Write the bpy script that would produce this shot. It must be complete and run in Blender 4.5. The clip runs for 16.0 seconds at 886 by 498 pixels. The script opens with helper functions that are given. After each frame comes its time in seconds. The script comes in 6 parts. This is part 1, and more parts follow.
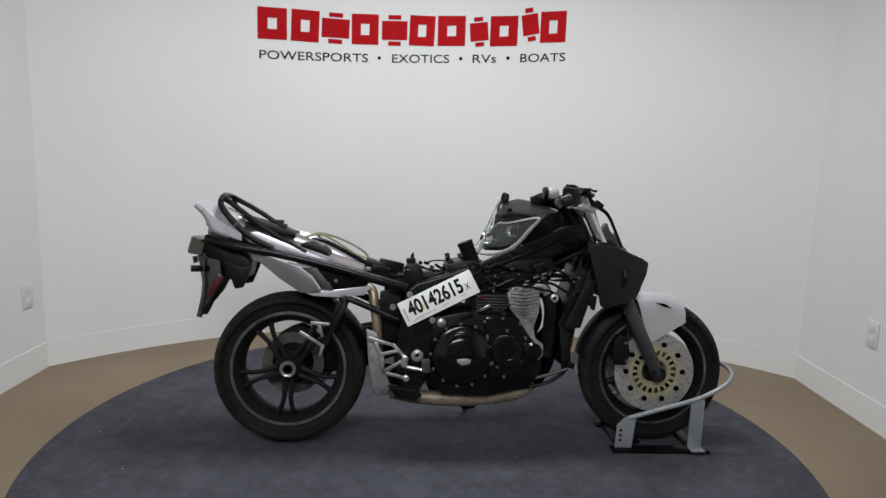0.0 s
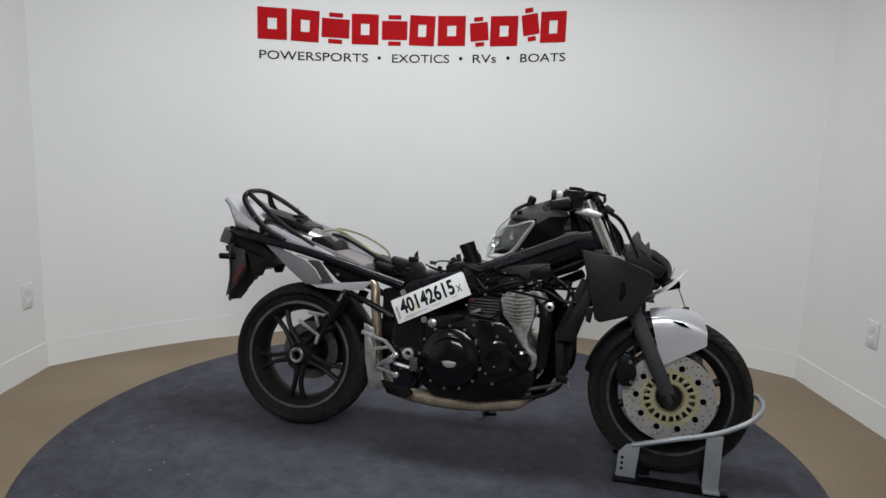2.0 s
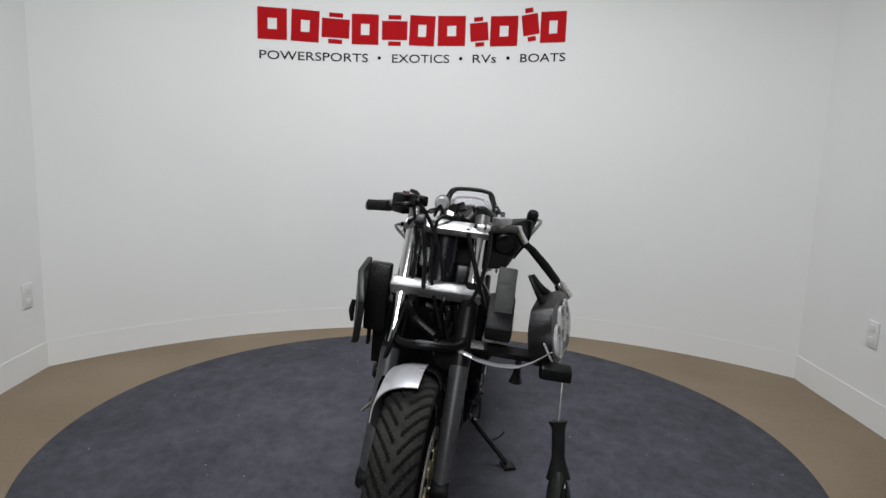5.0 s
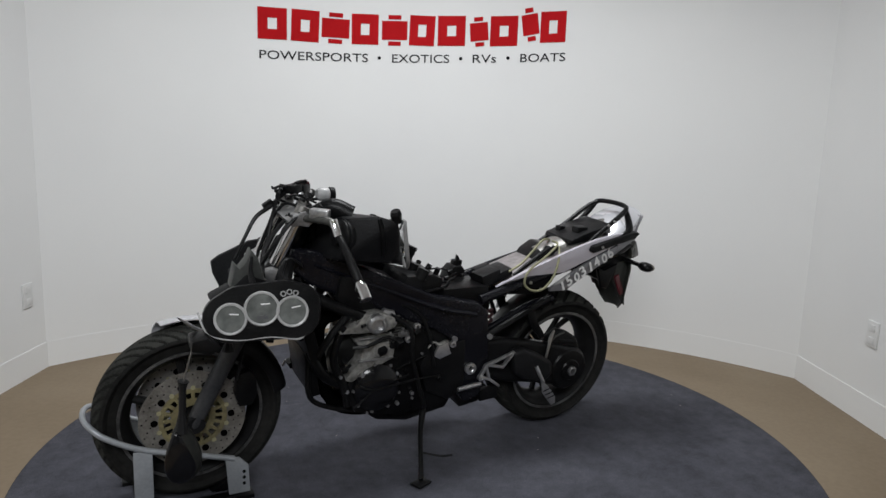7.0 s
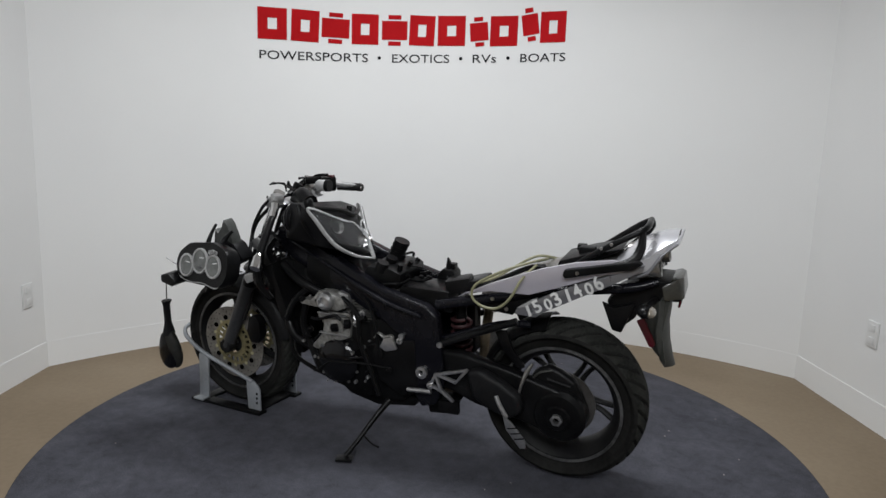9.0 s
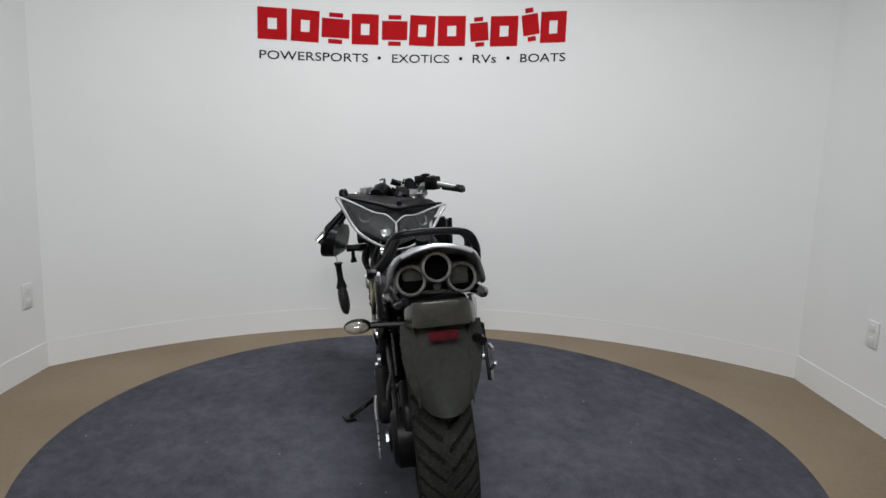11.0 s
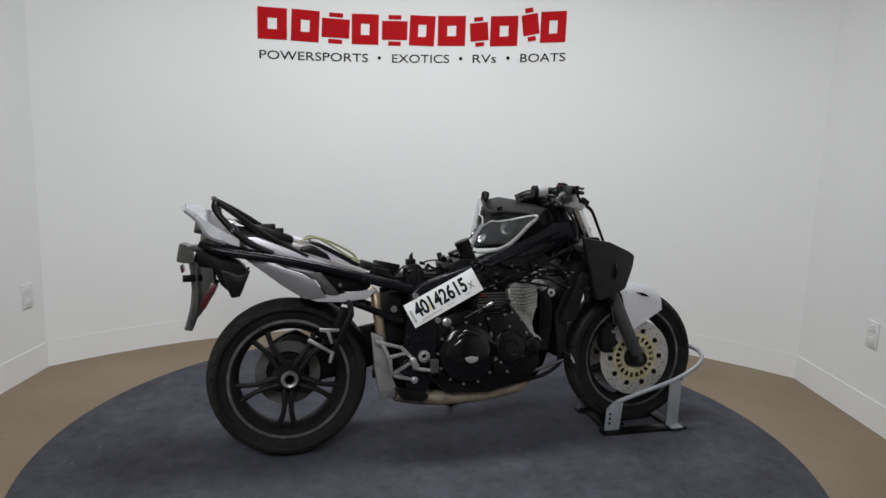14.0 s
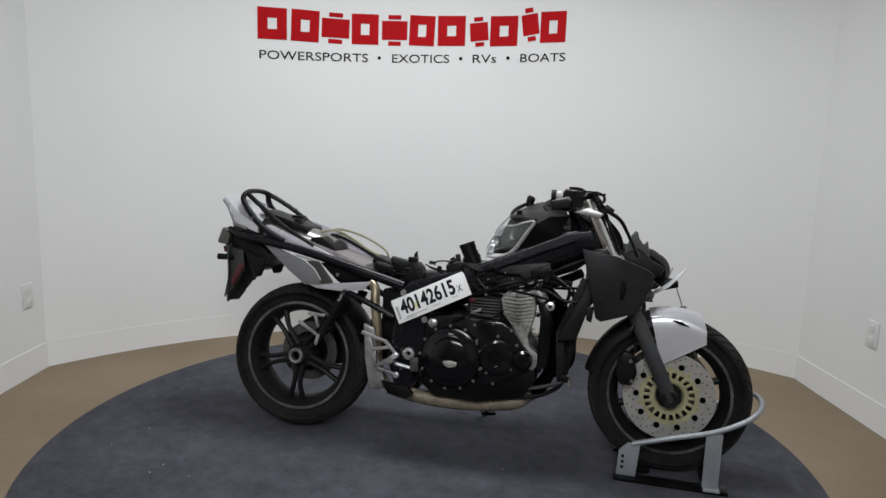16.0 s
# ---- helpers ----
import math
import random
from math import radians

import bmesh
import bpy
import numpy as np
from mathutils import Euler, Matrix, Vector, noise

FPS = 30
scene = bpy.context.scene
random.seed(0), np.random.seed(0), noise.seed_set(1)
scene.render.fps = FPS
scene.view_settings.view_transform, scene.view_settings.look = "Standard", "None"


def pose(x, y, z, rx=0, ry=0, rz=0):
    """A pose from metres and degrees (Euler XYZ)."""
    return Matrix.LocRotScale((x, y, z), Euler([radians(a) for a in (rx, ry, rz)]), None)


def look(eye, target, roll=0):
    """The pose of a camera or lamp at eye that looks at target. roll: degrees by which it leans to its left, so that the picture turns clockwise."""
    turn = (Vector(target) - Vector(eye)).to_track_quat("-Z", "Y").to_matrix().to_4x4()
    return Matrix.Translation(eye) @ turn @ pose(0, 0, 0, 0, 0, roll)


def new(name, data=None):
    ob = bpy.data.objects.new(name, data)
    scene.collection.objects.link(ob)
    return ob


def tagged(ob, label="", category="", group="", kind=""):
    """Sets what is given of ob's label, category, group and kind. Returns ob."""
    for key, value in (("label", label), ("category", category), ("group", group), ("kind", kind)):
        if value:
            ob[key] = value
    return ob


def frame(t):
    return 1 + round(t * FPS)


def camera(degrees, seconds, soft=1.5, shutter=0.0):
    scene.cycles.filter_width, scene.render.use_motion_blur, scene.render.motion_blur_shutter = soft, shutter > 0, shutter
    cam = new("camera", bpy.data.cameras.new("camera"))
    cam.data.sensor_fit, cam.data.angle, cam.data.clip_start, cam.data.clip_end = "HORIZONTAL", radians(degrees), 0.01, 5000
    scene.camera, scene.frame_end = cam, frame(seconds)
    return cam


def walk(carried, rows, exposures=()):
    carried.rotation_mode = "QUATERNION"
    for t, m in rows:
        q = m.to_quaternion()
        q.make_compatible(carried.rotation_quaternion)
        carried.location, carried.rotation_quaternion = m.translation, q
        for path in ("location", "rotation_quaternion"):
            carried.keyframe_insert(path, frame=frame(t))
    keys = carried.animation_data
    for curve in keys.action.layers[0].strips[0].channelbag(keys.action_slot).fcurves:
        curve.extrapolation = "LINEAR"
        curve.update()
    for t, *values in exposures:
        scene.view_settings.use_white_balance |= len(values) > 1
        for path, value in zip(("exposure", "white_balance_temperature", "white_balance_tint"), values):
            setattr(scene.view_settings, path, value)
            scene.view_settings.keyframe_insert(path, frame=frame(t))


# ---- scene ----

# ---------- camera: a fixed studio camera ----------
cam = camera(67.34, 16.0, soft=1.5)
EYE = Vector((0.0, -2.5211, 1.1816))
AIM = EYE + Vector((0.013346, 0.987052, -0.159847))
walk(cam, [(0.0, look(EYE, AIM, 1.93)), (16.0, look(EYE, AIM, 1.93))])

# turn of the table, degrees by second
TURN = [(0.0, 0.0), (0.9, 0.0), (1.0, -0.7), (1.5, -7.5), (2.0, -18.0), (2.5, -27.9), (3.0, -41.2), (3.5, -55.6), (4.0, -70.5),
        (4.2, -76.5), (6.3, -137.8), (6.5, -142.9), (7.0, -155.7), (7.5, -168.9), (8.0, -181.2), (8.5, -194.3), (9.0, -208.6),
        (9.2, -214.4), (11.5, -282.2), (12.0, -296.9), (12.5, -311.2), (13.0, -323.8), (13.5, -336.2), (14.0, -348.2),
        (14.5, -360.0), (15.0, -369.0), (15.5, -374.8), (16.0, -377.1)]


def turn_at(t):
    """Smooth turn between the rows."""
    n = len(TURN)

    def slope(i):
        if i <= 1:
            return 0.0
        if i == n - 1:
            return (TURN[i][1] - TURN[i - 1][1]) / (TURN[i][0] - TURN[i - 1][0]) * 0.6
        return (TURN[i + 1][1] - TURN[i - 1][1]) / (TURN[i + 1][0] - TURN[i - 1][0])
    for i in range(n - 1):
        (t0, a0), (t1, a1) = TURN[i], TURN[i + 1]
        if t <= t1:
            h = t1 - t0
            s = (t - t0) / h
            m0, m1 = slope(i) * h, slope(i + 1) * h
            return (2*s**3 - 3*s*s + 1) * a0 + (s**3 - 2*s*s + s) * m0 + (-2*s**3 + 3*s*s) * a1 + (s**3 - s*s) * m1
    return TURN[-1][1]


# ---------- light ----------
world = bpy.data.worlds.new("world")
scene.world = world
world.use_nodes = True
world.node_tree.nodes["Background"].inputs[0].default_value = (0.8, 0.85, 0.9, 1)
world.node_tree.nodes["Background"].inputs[1].default_value = 0.05


def area_lamp(name, at, size_x, size_y, watts, colour):
    data = bpy.data.lights.new(name, "AREA")
    data.shape, data.size, data.size_y, data.energy, data.color = "RECTANGLE", size_x, size_y, watts, colour
    ob = new(name, data)
    ob.location = at
    return ob


CEIL = 2.9
ceiling_lamp = area_lamp("unseen_lamp_light", (0.0, 0.25, CEIL - 0.05), 1.0, 0.5, 32, (0.958, 0.985, 1.01))
ceiling_lamp.data.spread = radians(145)
# unseen fill lamp added behind the camera, below the ceiling, tilted at the bike
front_lamp = area_lamp("unseen_lamp_light", (-0.3, -3.5, 2.55), 1.8, 0.8, 30, (0.956, 0.985, 1.015))
front_lamp.rotation_euler = (radians(58), 0, 0)
front_lamp.data.spread = radians(115)
scene.view_settings.exposure = 0.0


# ---------- materials ----------
def mat(name, col, rough=0.5, metal=0.0, col2=None, scale=6.0, fine=90.0, bump=0.0, spread=0.35, coat=0.0, spec=0.5, rvar=0.12):
    """Two scales of colour change, roughness change and fine relief."""
    m = bpy.data.materials.new(name)
    m.use_nodes = True
    nt = m.node_tree
    b = nt.nodes["Principled BSDF"]
    if col2 is None:
        col2 = tuple(min(1, x * 0.72 + 0.004) for x in col)
    tc = nt.nodes.new("ShaderNodeTexCoord")
    n1 = nt.nodes.new("ShaderNodeTexNoise")
    n1.inputs["Scale"].default_value, n1.inputs["Detail"].default_value = scale, 5
    n2 = nt.nodes.new("ShaderNodeTexNoise")
    n2.inputs["Scale"].default_value, n2.inputs["Detail"].default_value = fine, 4
    for n in (n1, n2):
        nt.links.new(tc.outputs["Object"], n.inputs["Vector"])
    add = nt.nodes.new("ShaderNodeMath")
    add.operation = "MULTIPLY_ADD"
    nt.links.new(n2.outputs["Fac"], add.inputs[0])
    add.inputs[1].default_value = spread
    nt.links.new(n1.outputs["Fac"], add.inputs[2])
    ramp = nt.nodes.new("ShaderNodeMapRange")
    ramp.inputs["From Min"].default_value, ramp.inputs["From Max"].default_value = 0.38 + spread * 0.3, 0.66 + spread * 0.6
    nt.links.new(add.outputs[0], ramp.inputs["Value"])
    mix = nt.nodes.new("ShaderNodeMix")
    mix.data_type = "RGBA"
    mix.inputs["A"].default_value, mix.inputs["B"].default_value = (*col, 1), (*col2, 1)
    nt.links.new(ramp.outputs["Result"], mix.inputs["Factor"])
    nt.links.new(mix.outputs["Result"], b.inputs["Base Color"])
    rr = nt.nodes.new("ShaderNodeMapRange")
    rr.inputs["To Min"].default_value, rr.inputs["To Max"].default_value = max(0.02, rough - rvar), min(1, rough + rvar)
    nt.links.new(n1.outputs["Fac"], rr.inputs["Value"])
    nt.links.new(rr.outputs["Result"], b.inputs["Roughness"])
    b.inputs["Metallic"].default_value = metal
    b.inputs["Coat Weight"].default_value = coat
    b.inputs["Specular IOR Level"].default_value = spec
    if bump:
        bp = nt.nodes.new("ShaderNodeBump")
        bp.inputs["Strength"].default_value, bp.inputs["Distance"].default_value = 0.6, bump
        nt.links.new(n2.outputs["Fac"], bp.inputs["Height"])
        nt.links.new(bp.outputs["Normal"], b.inputs["Normal"])
    return m


def carpet(name, light, dark):
    """Loop pile: fine speckle, tufts and broad worn patches."""
    m = mat(name, light, 0.95, 0, dark, 3.2, 230, 0.006, 1.6, spec=0.08)
    nt = m.node_tree
    b = nt.nodes["Principled BSDF"]
    tc = nt.nodes["Texture Coordinate"]
    n = nt.nodes.new("ShaderNodeTexNoise")
    n.inputs["Scale"].default_value, n.inputs["Detail"].default_value, n.inputs["Roughness"].default_value = 13, 6, 0.7
    nt.links.new(tc.outputs["Object"], n.inputs["Vector"])
    r = nt.nodes.new("ShaderNodeMapRange")
    r.inputs["From Min"].default_value, r.inputs["From Max"].default_value = 0.3, 0.7
    r.inputs["To Min"].default_value, r.inputs["To Max"].default_value = 0.70, 1.28
    nt.links.new(n.outputs["Fac"], r.inputs["Value"])
    mul = nt.nodes.new("ShaderNodeMix")
    mul.data_type, mul.blend_type = "RGBA", "MULTIPLY"
    mul.inputs["Factor"].default_value = 1.0
    old = b.inputs["Base Color"].links[0].from_socket
    nt.links.new(old, mul.inputs["A"])
    nt.links.new(r.outputs["Result"], mul.inputs["B"])
    nt.links.new(mul.outputs["Result"], b.inputs["Base Color"])
    return m


M_WALL = mat("wall_paint", (0.80, 0.80, 0.79), 0.75, 0, (0.77, 0.77, 0.765), 1.2, 160, 0.0008, 0.3)
M_CEIL = mat("ceiling_paint", (0.8, 0.8, 0.8), 0.8, 0, (0.76, 0.76, 0.76), 2, 120, 0.0005)
M_FLOOR = mat("tan_concrete", (0.245, 0.19, 0.128), 0.6, 0, (0.20, 0.152, 0.10), 1.6, 45, 0.0006, 0.5, spec=0.3)
M_CARPET = carpet("charcoal_carpet", (0.101, 0.102, 0.121), (0.052, 0.053, 0.064))
M_PLASTIC = mat("white_plastic", (0.72, 0.72, 0.71), 0.4, 0, (0.68, 0.68, 0.67))
M_RED = mat("red_vinyl", (0.47, 0.008, 0.012), 0.7, 0, (0.40, 0.007, 0.010), 3, 60, spec=0.08)
M_INK = mat("dark_vinyl", (0.010, 0.010, 0.012), 0.7, 0, (0.016, 0.016, 0.018), 3, 60, spec=0.06)
M_RUBBER = mat("tyre_rubber", (0.005, 0.005, 0.0048), 0.72, 0, (0.019, 0.0185, 0.0175), 7, 60, 0.0015, 0.6, spec=0.12)
M_BLACK = mat("black_plastic", (0.0022, 0.0022, 0.0025), 0.34, 0, (0.0085, 0.0085, 0.009), 9, 140, 0.0015, 0.5, spec=0.15, rvar=0.16)
M_MATTE = mat("matte_black_plastic", (0.0040, 0.0040, 0.0048), 0.46, 0, (0.012, 0.012, 0.0128), 8, 160, 0.0015, 0.6, spec=0.15, rvar=0.16)
# the fairing panel's grey sheen is put into this lighter black
M_PANEL = mat("sheen_black_panel", (0.0065, 0.0068, 0.0078), 0.40, 0, (0.020, 0.0205, 0.0215), 5, 130, 0.0010, 0.7, spec=0.17, rvar=0.16)
M_FRAME = mat("black_frame_paint", (0.0026, 0.0026, 0.0046), 0.24, 0, (0.008, 0.008, 0.0105), 8, 120, 0.0, 0.5, spec=0.24, rvar=0.14)
M_GLOSS = mat("gloss_black_casing", (0.0022, 0.0022, 0.003), 0.13, 0, (0.006, 0.006, 0.007), 10, 120, 0.0, 0.3, spec=0.34, rvar=0.08)
M_SILVER = mat("silver_paint", (0.60, 0.60, 0.625), 0.27, 0.35, (0.52, 0.52, 0.55), 5, 300, 0.0, 0.3, 0.5)
M_ALU = mat("cast_aluminium", (0.56, 0.56, 0.565), 0.36, 0.85, (0.24, 0.24, 0.24), 11, 80, 0.001, 0.4)
M_CHROME = mat("chrome", (0.80, 0.80, 0.81), 0.10, 1.0, (0.62, 0.61, 0.60), 12, 90, 0.0, 0.3, rvar=0.06)
M_STEEL = mat("dull_steel", (0.40, 0.395, 0.38), 0.32, 0.9, (0.22, 0.212, 0.20), 16, 120, 0.0005, 0.6)
M_GOLD = mat("gold_rotor_carrier", (0.58, 0.55, 0.34), 0.42, 0.6, (0.40, 0.37, 0.23), 12, 100, 0.0, 0.4)
M_DISC = mat("brushed_disc_steel", (0.55, 0.54, 0.52), 0.44, 0.7, (0.38, 0.37, 0.355), 14, 160, 0.0003, 0.5)
# darker copies of disc steel and gold: the left side's shade as colour
M_SHADEDISC = mat("shaded_disc_steel", (0.30, 0.285, 0.26), 0.5, 0.5, (0.13, 0.12, 0.105), 12, 110, 0.0005, 0.6)
M_SHADEGOLD = mat("shaded_gold", (0.33, 0.29, 0.15), 0.5, 0.45, (0.15, 0.13, 0.075), 12, 100, 0.0, 0.5)
M_FORK = mat("dusty_grey_fork_paint", (0.026, 0.027, 0.030), 0.42, 0, (0.055, 0.056, 0.058), 7, 110, 0.0005, 0.6, spec=0.3)
M_FIN = mat("dusty_grey_fins", (0.060, 0.060, 0.056), 0.5, 0.2, (0.11, 0.107, 0.10), 12, 90, 0.0005, 0.5, spec=0.25)
M_CASE = mat("oxidised_casting", (0.42, 0.415, 0.395), 0.46, 0.45, (0.11, 0.106, 0.096), 16, 70, 0.002, 0.7)
M_BROKEN = mat("grey_broken_plastic", (0.038, 0.040, 0.038), 0.45, 0, (0.075, 0.078, 0.074), 7, 60, 0.0006, 0.6, spec=0.3)
M_EXH = mat("heat_tinted_steel", (0.48, 0.40, 0.28), 0.38, 0.7, (0.24, 0.19, 0.13), 9, 60, 0.0, 0.6)
M_MUD = mat("dirty_collector_steel", (0.34, 0.285, 0.205), 0.52, 0.4, (0.105, 0.088, 0.068), 13, 60, 0.001, 0.7)
M_CHOCK = mat("grey_painted_steel", (0.36, 0.38, 0.41), 0.42, 0.3, (0.27, 0.285, 0.30), 8, 120, 0.0005, 0.5)
M_PAPER = mat("white_sticker", (0.78, 0.78, 0.78), 0.45, 0, (0.72, 0.72, 0.72), 6, 90)
M_YELLOW = mat("yellow_marker", (0.76, 0.75, 0.42), 0.5)
M_TAIL = mat("red_lens", (0.085, 0.004, 0.011), 0.3, 0, (0.055, 0.004, 0.008), coat=0.15)
M_AMBER = mat("smoked_lens", (0.055, 0.053, 0.044), 0.22, 0, (0.030, 0.029, 0.025), 20, 90, coat=0.2)
M_DIAL = mat("dial_face", (0.15, 0.158, 0.152), 0.16, 0, (0.07, 0.075, 0.072), 26, 60, coat=0.4)
M_WIRE = mat("dull_yellow_wire", (0.30, 0.29, 0.17), 0.5, 0, (0.19, 0.185, 0.11))
M_GREYPAD = mat("grey_underseat_foil", (0.30, 0.275, 0.275), 0.42, 0.15, (0.15, 0.137, 0.137), 11, 45, 0.006, 0.8)
M_CLEARGREY = mat("light_grey_trim", (0.46, 0.46, 0.46), 0.34, 0, (0.28, 0.28, 0.28), 10, 80, coat=0.15)
M_SMOKE = mat("tinted_window", (0.05, 0.052, 0.056), 0.3, 0, (0.12, 0.12, 0.125), 14, 60, spec=0.16)
M_LENS = mat("clear_scuffed_lens", (0.84, 0.85, 0.86), 0.05, 0, (0.74, 0.75, 0.76), 9, 120, 0.0, 0.5, rvar=0.03)
M_LENS.node_tree.nodes["Principled BSDF"].inputs["Transmission Weight"].default_value = 0.98
M_LENS.node_tree.nodes["Principled BSDF"].inputs["IOR"].default_value = 1.12
M_SPRING = mat("red_spring", (0.032, 0.0035, 0.005), 0.6)
M_CHALK = mat("white_paint_marker", (0.75, 0.75, 0.74), 0.6)
M_FLAP = mat("dusty_black_plastic", (0.024, 0.026, 0.023), 0.45, 0, (0.046, 0.048, 0.043), 4, 60, 0.0006, 0.6, spec=0.25)
M_SOOT = mat("sooty_steel", (0.035, 0.032, 0.03), 0.5, 0.4, (0.10, 0.095, 0.09), 9, 60, 0.0005)
M_LIGHTSILVER = mat("pale_violet_silver_paint", (0.63, 0.60, 0.66), 0.30, 0.4, (0.53, 0.51, 0.57), 5, 300, 0.0, 0.3, 0.4)
M_OUTLET = mat("dusty_grey_steel", (0.10, 0.10, 0.094), 0.42, 0.5, (0.045, 0.045, 0.042), 11, 70, 0.0005, 0.5)
M_PIPE = mat("bare_outlet_steel", (0.42, 0.41, 0.395), 0.30, 0.8, (0.16, 0.155, 0.145), 11, 70, 0.0005, 0.6)
# serves the sooty pipes and also the painted darkness of openings
M_BORE = mat("soot_and_hole_black", (0.0015, 0.0015, 0.0015), 0.95, 0, (0.003, 0.003, 0.003), spec=0.0)
M_TREAD = mat("dusty_tread_rubber", (0.013, 0.0135, 0.0125), 0.85, 0, (0.040, 0.041, 0.037), 9, 110, 0.002, 0.7, spec=0.08)
M_GREYSILVER = mat("mid_grey_silver_paint", (0.21, 0.21, 0.225), 0.3, 0.4, (0.17, 0.17, 0.18), 5, 300, 0.0, 0.3, 0.4)
M_CLEAR = mat("clear_indicator_lens", (0.42, 0.40, 0.36), 0.12, 0.3, (0.2, 0.17, 0.13), 40, 90, coat=0.6)
M_SHARD = mat("dusty_broken_plastic", (0.013, 0.0135, 0.0125), 0.5, 0, (0.030, 0.031, 0.028), 9, 60, 0.0006, 0.6, spec=0.2)


# ---------- mesh helpers ----------
def finish(bm, name, material, angle=38):
    bmesh.ops.recalc_face_normals(bm, faces=bm.faces)
    for f in bm.faces:
        f.smooth = True
    me = bpy.data.meshes.new(name)
    bm.to_mesh(me)
    bm.free()
    me.set_sharp_from_angle(angle=radians(angle))
    me.materials.append(material)
    return me


def part(name, bm, material, parent=None, label="", m=None, angle=38):
    if m is not None:
        bmesh.ops.transform(bm, matrix=m, verts=bm.verts)
    ob = new(name, finish(bm, name, material, angle))
    if parent is not None:
        ob.parent = parent
    if label:
        tagged(ob, label)
    return ob


def bevel(bm, w, seg=2, ang=30):
    if w > 0:
        es = [e for e in bm.edges if len(e.link_faces) == 2 and e.calc_face_angle(0) > radians(ang)]
        bmesh.ops.bevel(bm, geom=es, offset=w, segments=seg, affect="EDGES", profile=0.6, clamp_overlap=True)
    return bm


def join(*bms):
    """All bmeshes into the first."""
    out = bms[0]
    for b in bms[1:]:
        me = bpy.data.meshes.new("t")
        b.to_mesh(me)
        b.free()
        out.from_mesh(me)
        bpy.data.meshes.remove(me)
    return out


def box(c, s, bev=0.004, rot=(0, 0, 0)):
    bm = bmesh.new()
    bmesh.ops.create_cube(bm, size=1, matrix=pose(*c, *rot) @ Matrix.Diagonal((*s, 1)))
    return bevel(bm, bev)


def prism(pts, y0, y1, bev=0.004, seg=2, taper=1.0):
    """A polygon of (x, z) extruded along y; taper shrinks the far side about its centre."""
    bm = bmesh.new()
    cx = sum(p[0] for p in pts) / len(pts)
    cz = sum(p[1] for p in pts) / len(pts)
    a = [bm.verts.new((x, y0, z)) for x, z in pts]
    b = [bm.verts.new((cx + (x - cx) * taper, y1, cz + (z - cz) * taper)) for x, z in pts]
    n = len(pts)
    bm.faces.new(a)
    bm.faces.new(b[::-1])
    for i in range(n):
        bm.faces.new((a[i], b[i], b[(i + 1) % n], a[(i + 1) % n]))
    bmesh.ops.recalc_face_normals(bm, faces=bm.faces)
    return bevel(bm, bev, seg)


def spline(pts, n=6):
    """A smooth line through the points."""
    P = [Vector(p) for p in pts]
    if len(P) < 3:
        return P
    Q = [2 * P[0] - P[1]] + P + [2 * P[-1] - P[-2]]
    out = []
    for i in range(1, len(Q) - 2):
        for k in range(n):
            t = k / n
            a, b, c, d = Q[i - 1], Q[i], Q[i + 1], Q[i + 2]
            out.append(0.5 * (2*b + (c - a)*t + (2*a - 5*b + 4*c - d)*t*t + (3*b - a - 3*c + d)*t**3))
    return out + [P[-1]]


def tube(pts, r, seg=10, smooth=True, flat=1.0, closed=False):
    """A round or flattened bar along a line; r is one radius or one for each point."""
    pts = [Vector(p) for p in pts]
    k = len(pts)
    if smooth and k > 2:
        rs0 = r if isinstance(r, (list, tuple)) else [r] * k
        path = spline(pts)
        rs = []
        for i in range(len(path)):
            u = i / (len(path) - 1) * (k - 1)
            j = min(int(u), k - 2)
            rs.append(rs0[j] + (rs0[j + 1] - rs0[j]) * (u - j))
    else:
        path = pts
        rs = r if isinstance(r, (list, tuple)) else [r] * k
    bm = bmesh.new()
    rings = []
    up = None
    n = len(path)
    for i, p in enumerate(path):
        d = (path[min(i + 1, n - 1)] - path[max(i - 1, 0)])
        d = d.normalized() if d.length > 1e-9 else Vector((1, 0, 0))
        if up is None:
            up = Vector((0, 1, 0)) if abs(d.y) < 0.9 else Vector((0, 0, 1))
        up = (up - d * up.dot(d)).normalized()
        side = d.cross(up)
        rings.append([bm.verts.new(p + (up * math.cos(a) * rs[i] + side * math.sin(a) * rs[i] * flat))
                      for a in (2 * math.pi * j / seg for j in range(seg))])
    for i in range(n - 1):
        for j in range(seg):
            bm.faces.new((rings[i][j], rings[i][(j + 1) % seg], rings[i + 1][(j + 1) % seg], rings[i + 1][j]))
    bm.faces.new(rings[0][::-1])
    bm.faces.new(rings[-1])
    return bm


def lathe(prof, c, seg=64, axis="y", closed=True):
    """A profile of (radius, offset) turned about an axis through c."""
    bm = bmesh.new()
    rings = []
    for r, o in prof:
        ring = []
        for j in range(seg):
            a = 2 * math.pi * j / seg
            u, w = r * math.cos(a), r * math.sin(a)
            v = {"y": (u, o, w), "x": (o, u, w), "z": (u, w, o)}[axis]
            ring.append(bm.verts.new((c[0] + v[0], c[1] + v[1], c[2] + v[2])))
        rings.append(ring)
    k = len(prof)
    for i in range(k if closed else k - 1):
        for j in range(seg):
            bm.faces.new((rings[i][j], rings[(i + 1) % k][j], rings[(i + 1) % k][(j + 1) % seg], rings[i][(j + 1) % seg]))
    if not closed:
        bm.faces.new(rings[0])
        bm.faces.new(rings[-1][::-1])
    return bm


def rod(a, b, r, seg=14, bev=0.0):
    return bevel(tube([a, b], r, seg, False), bev, 1)


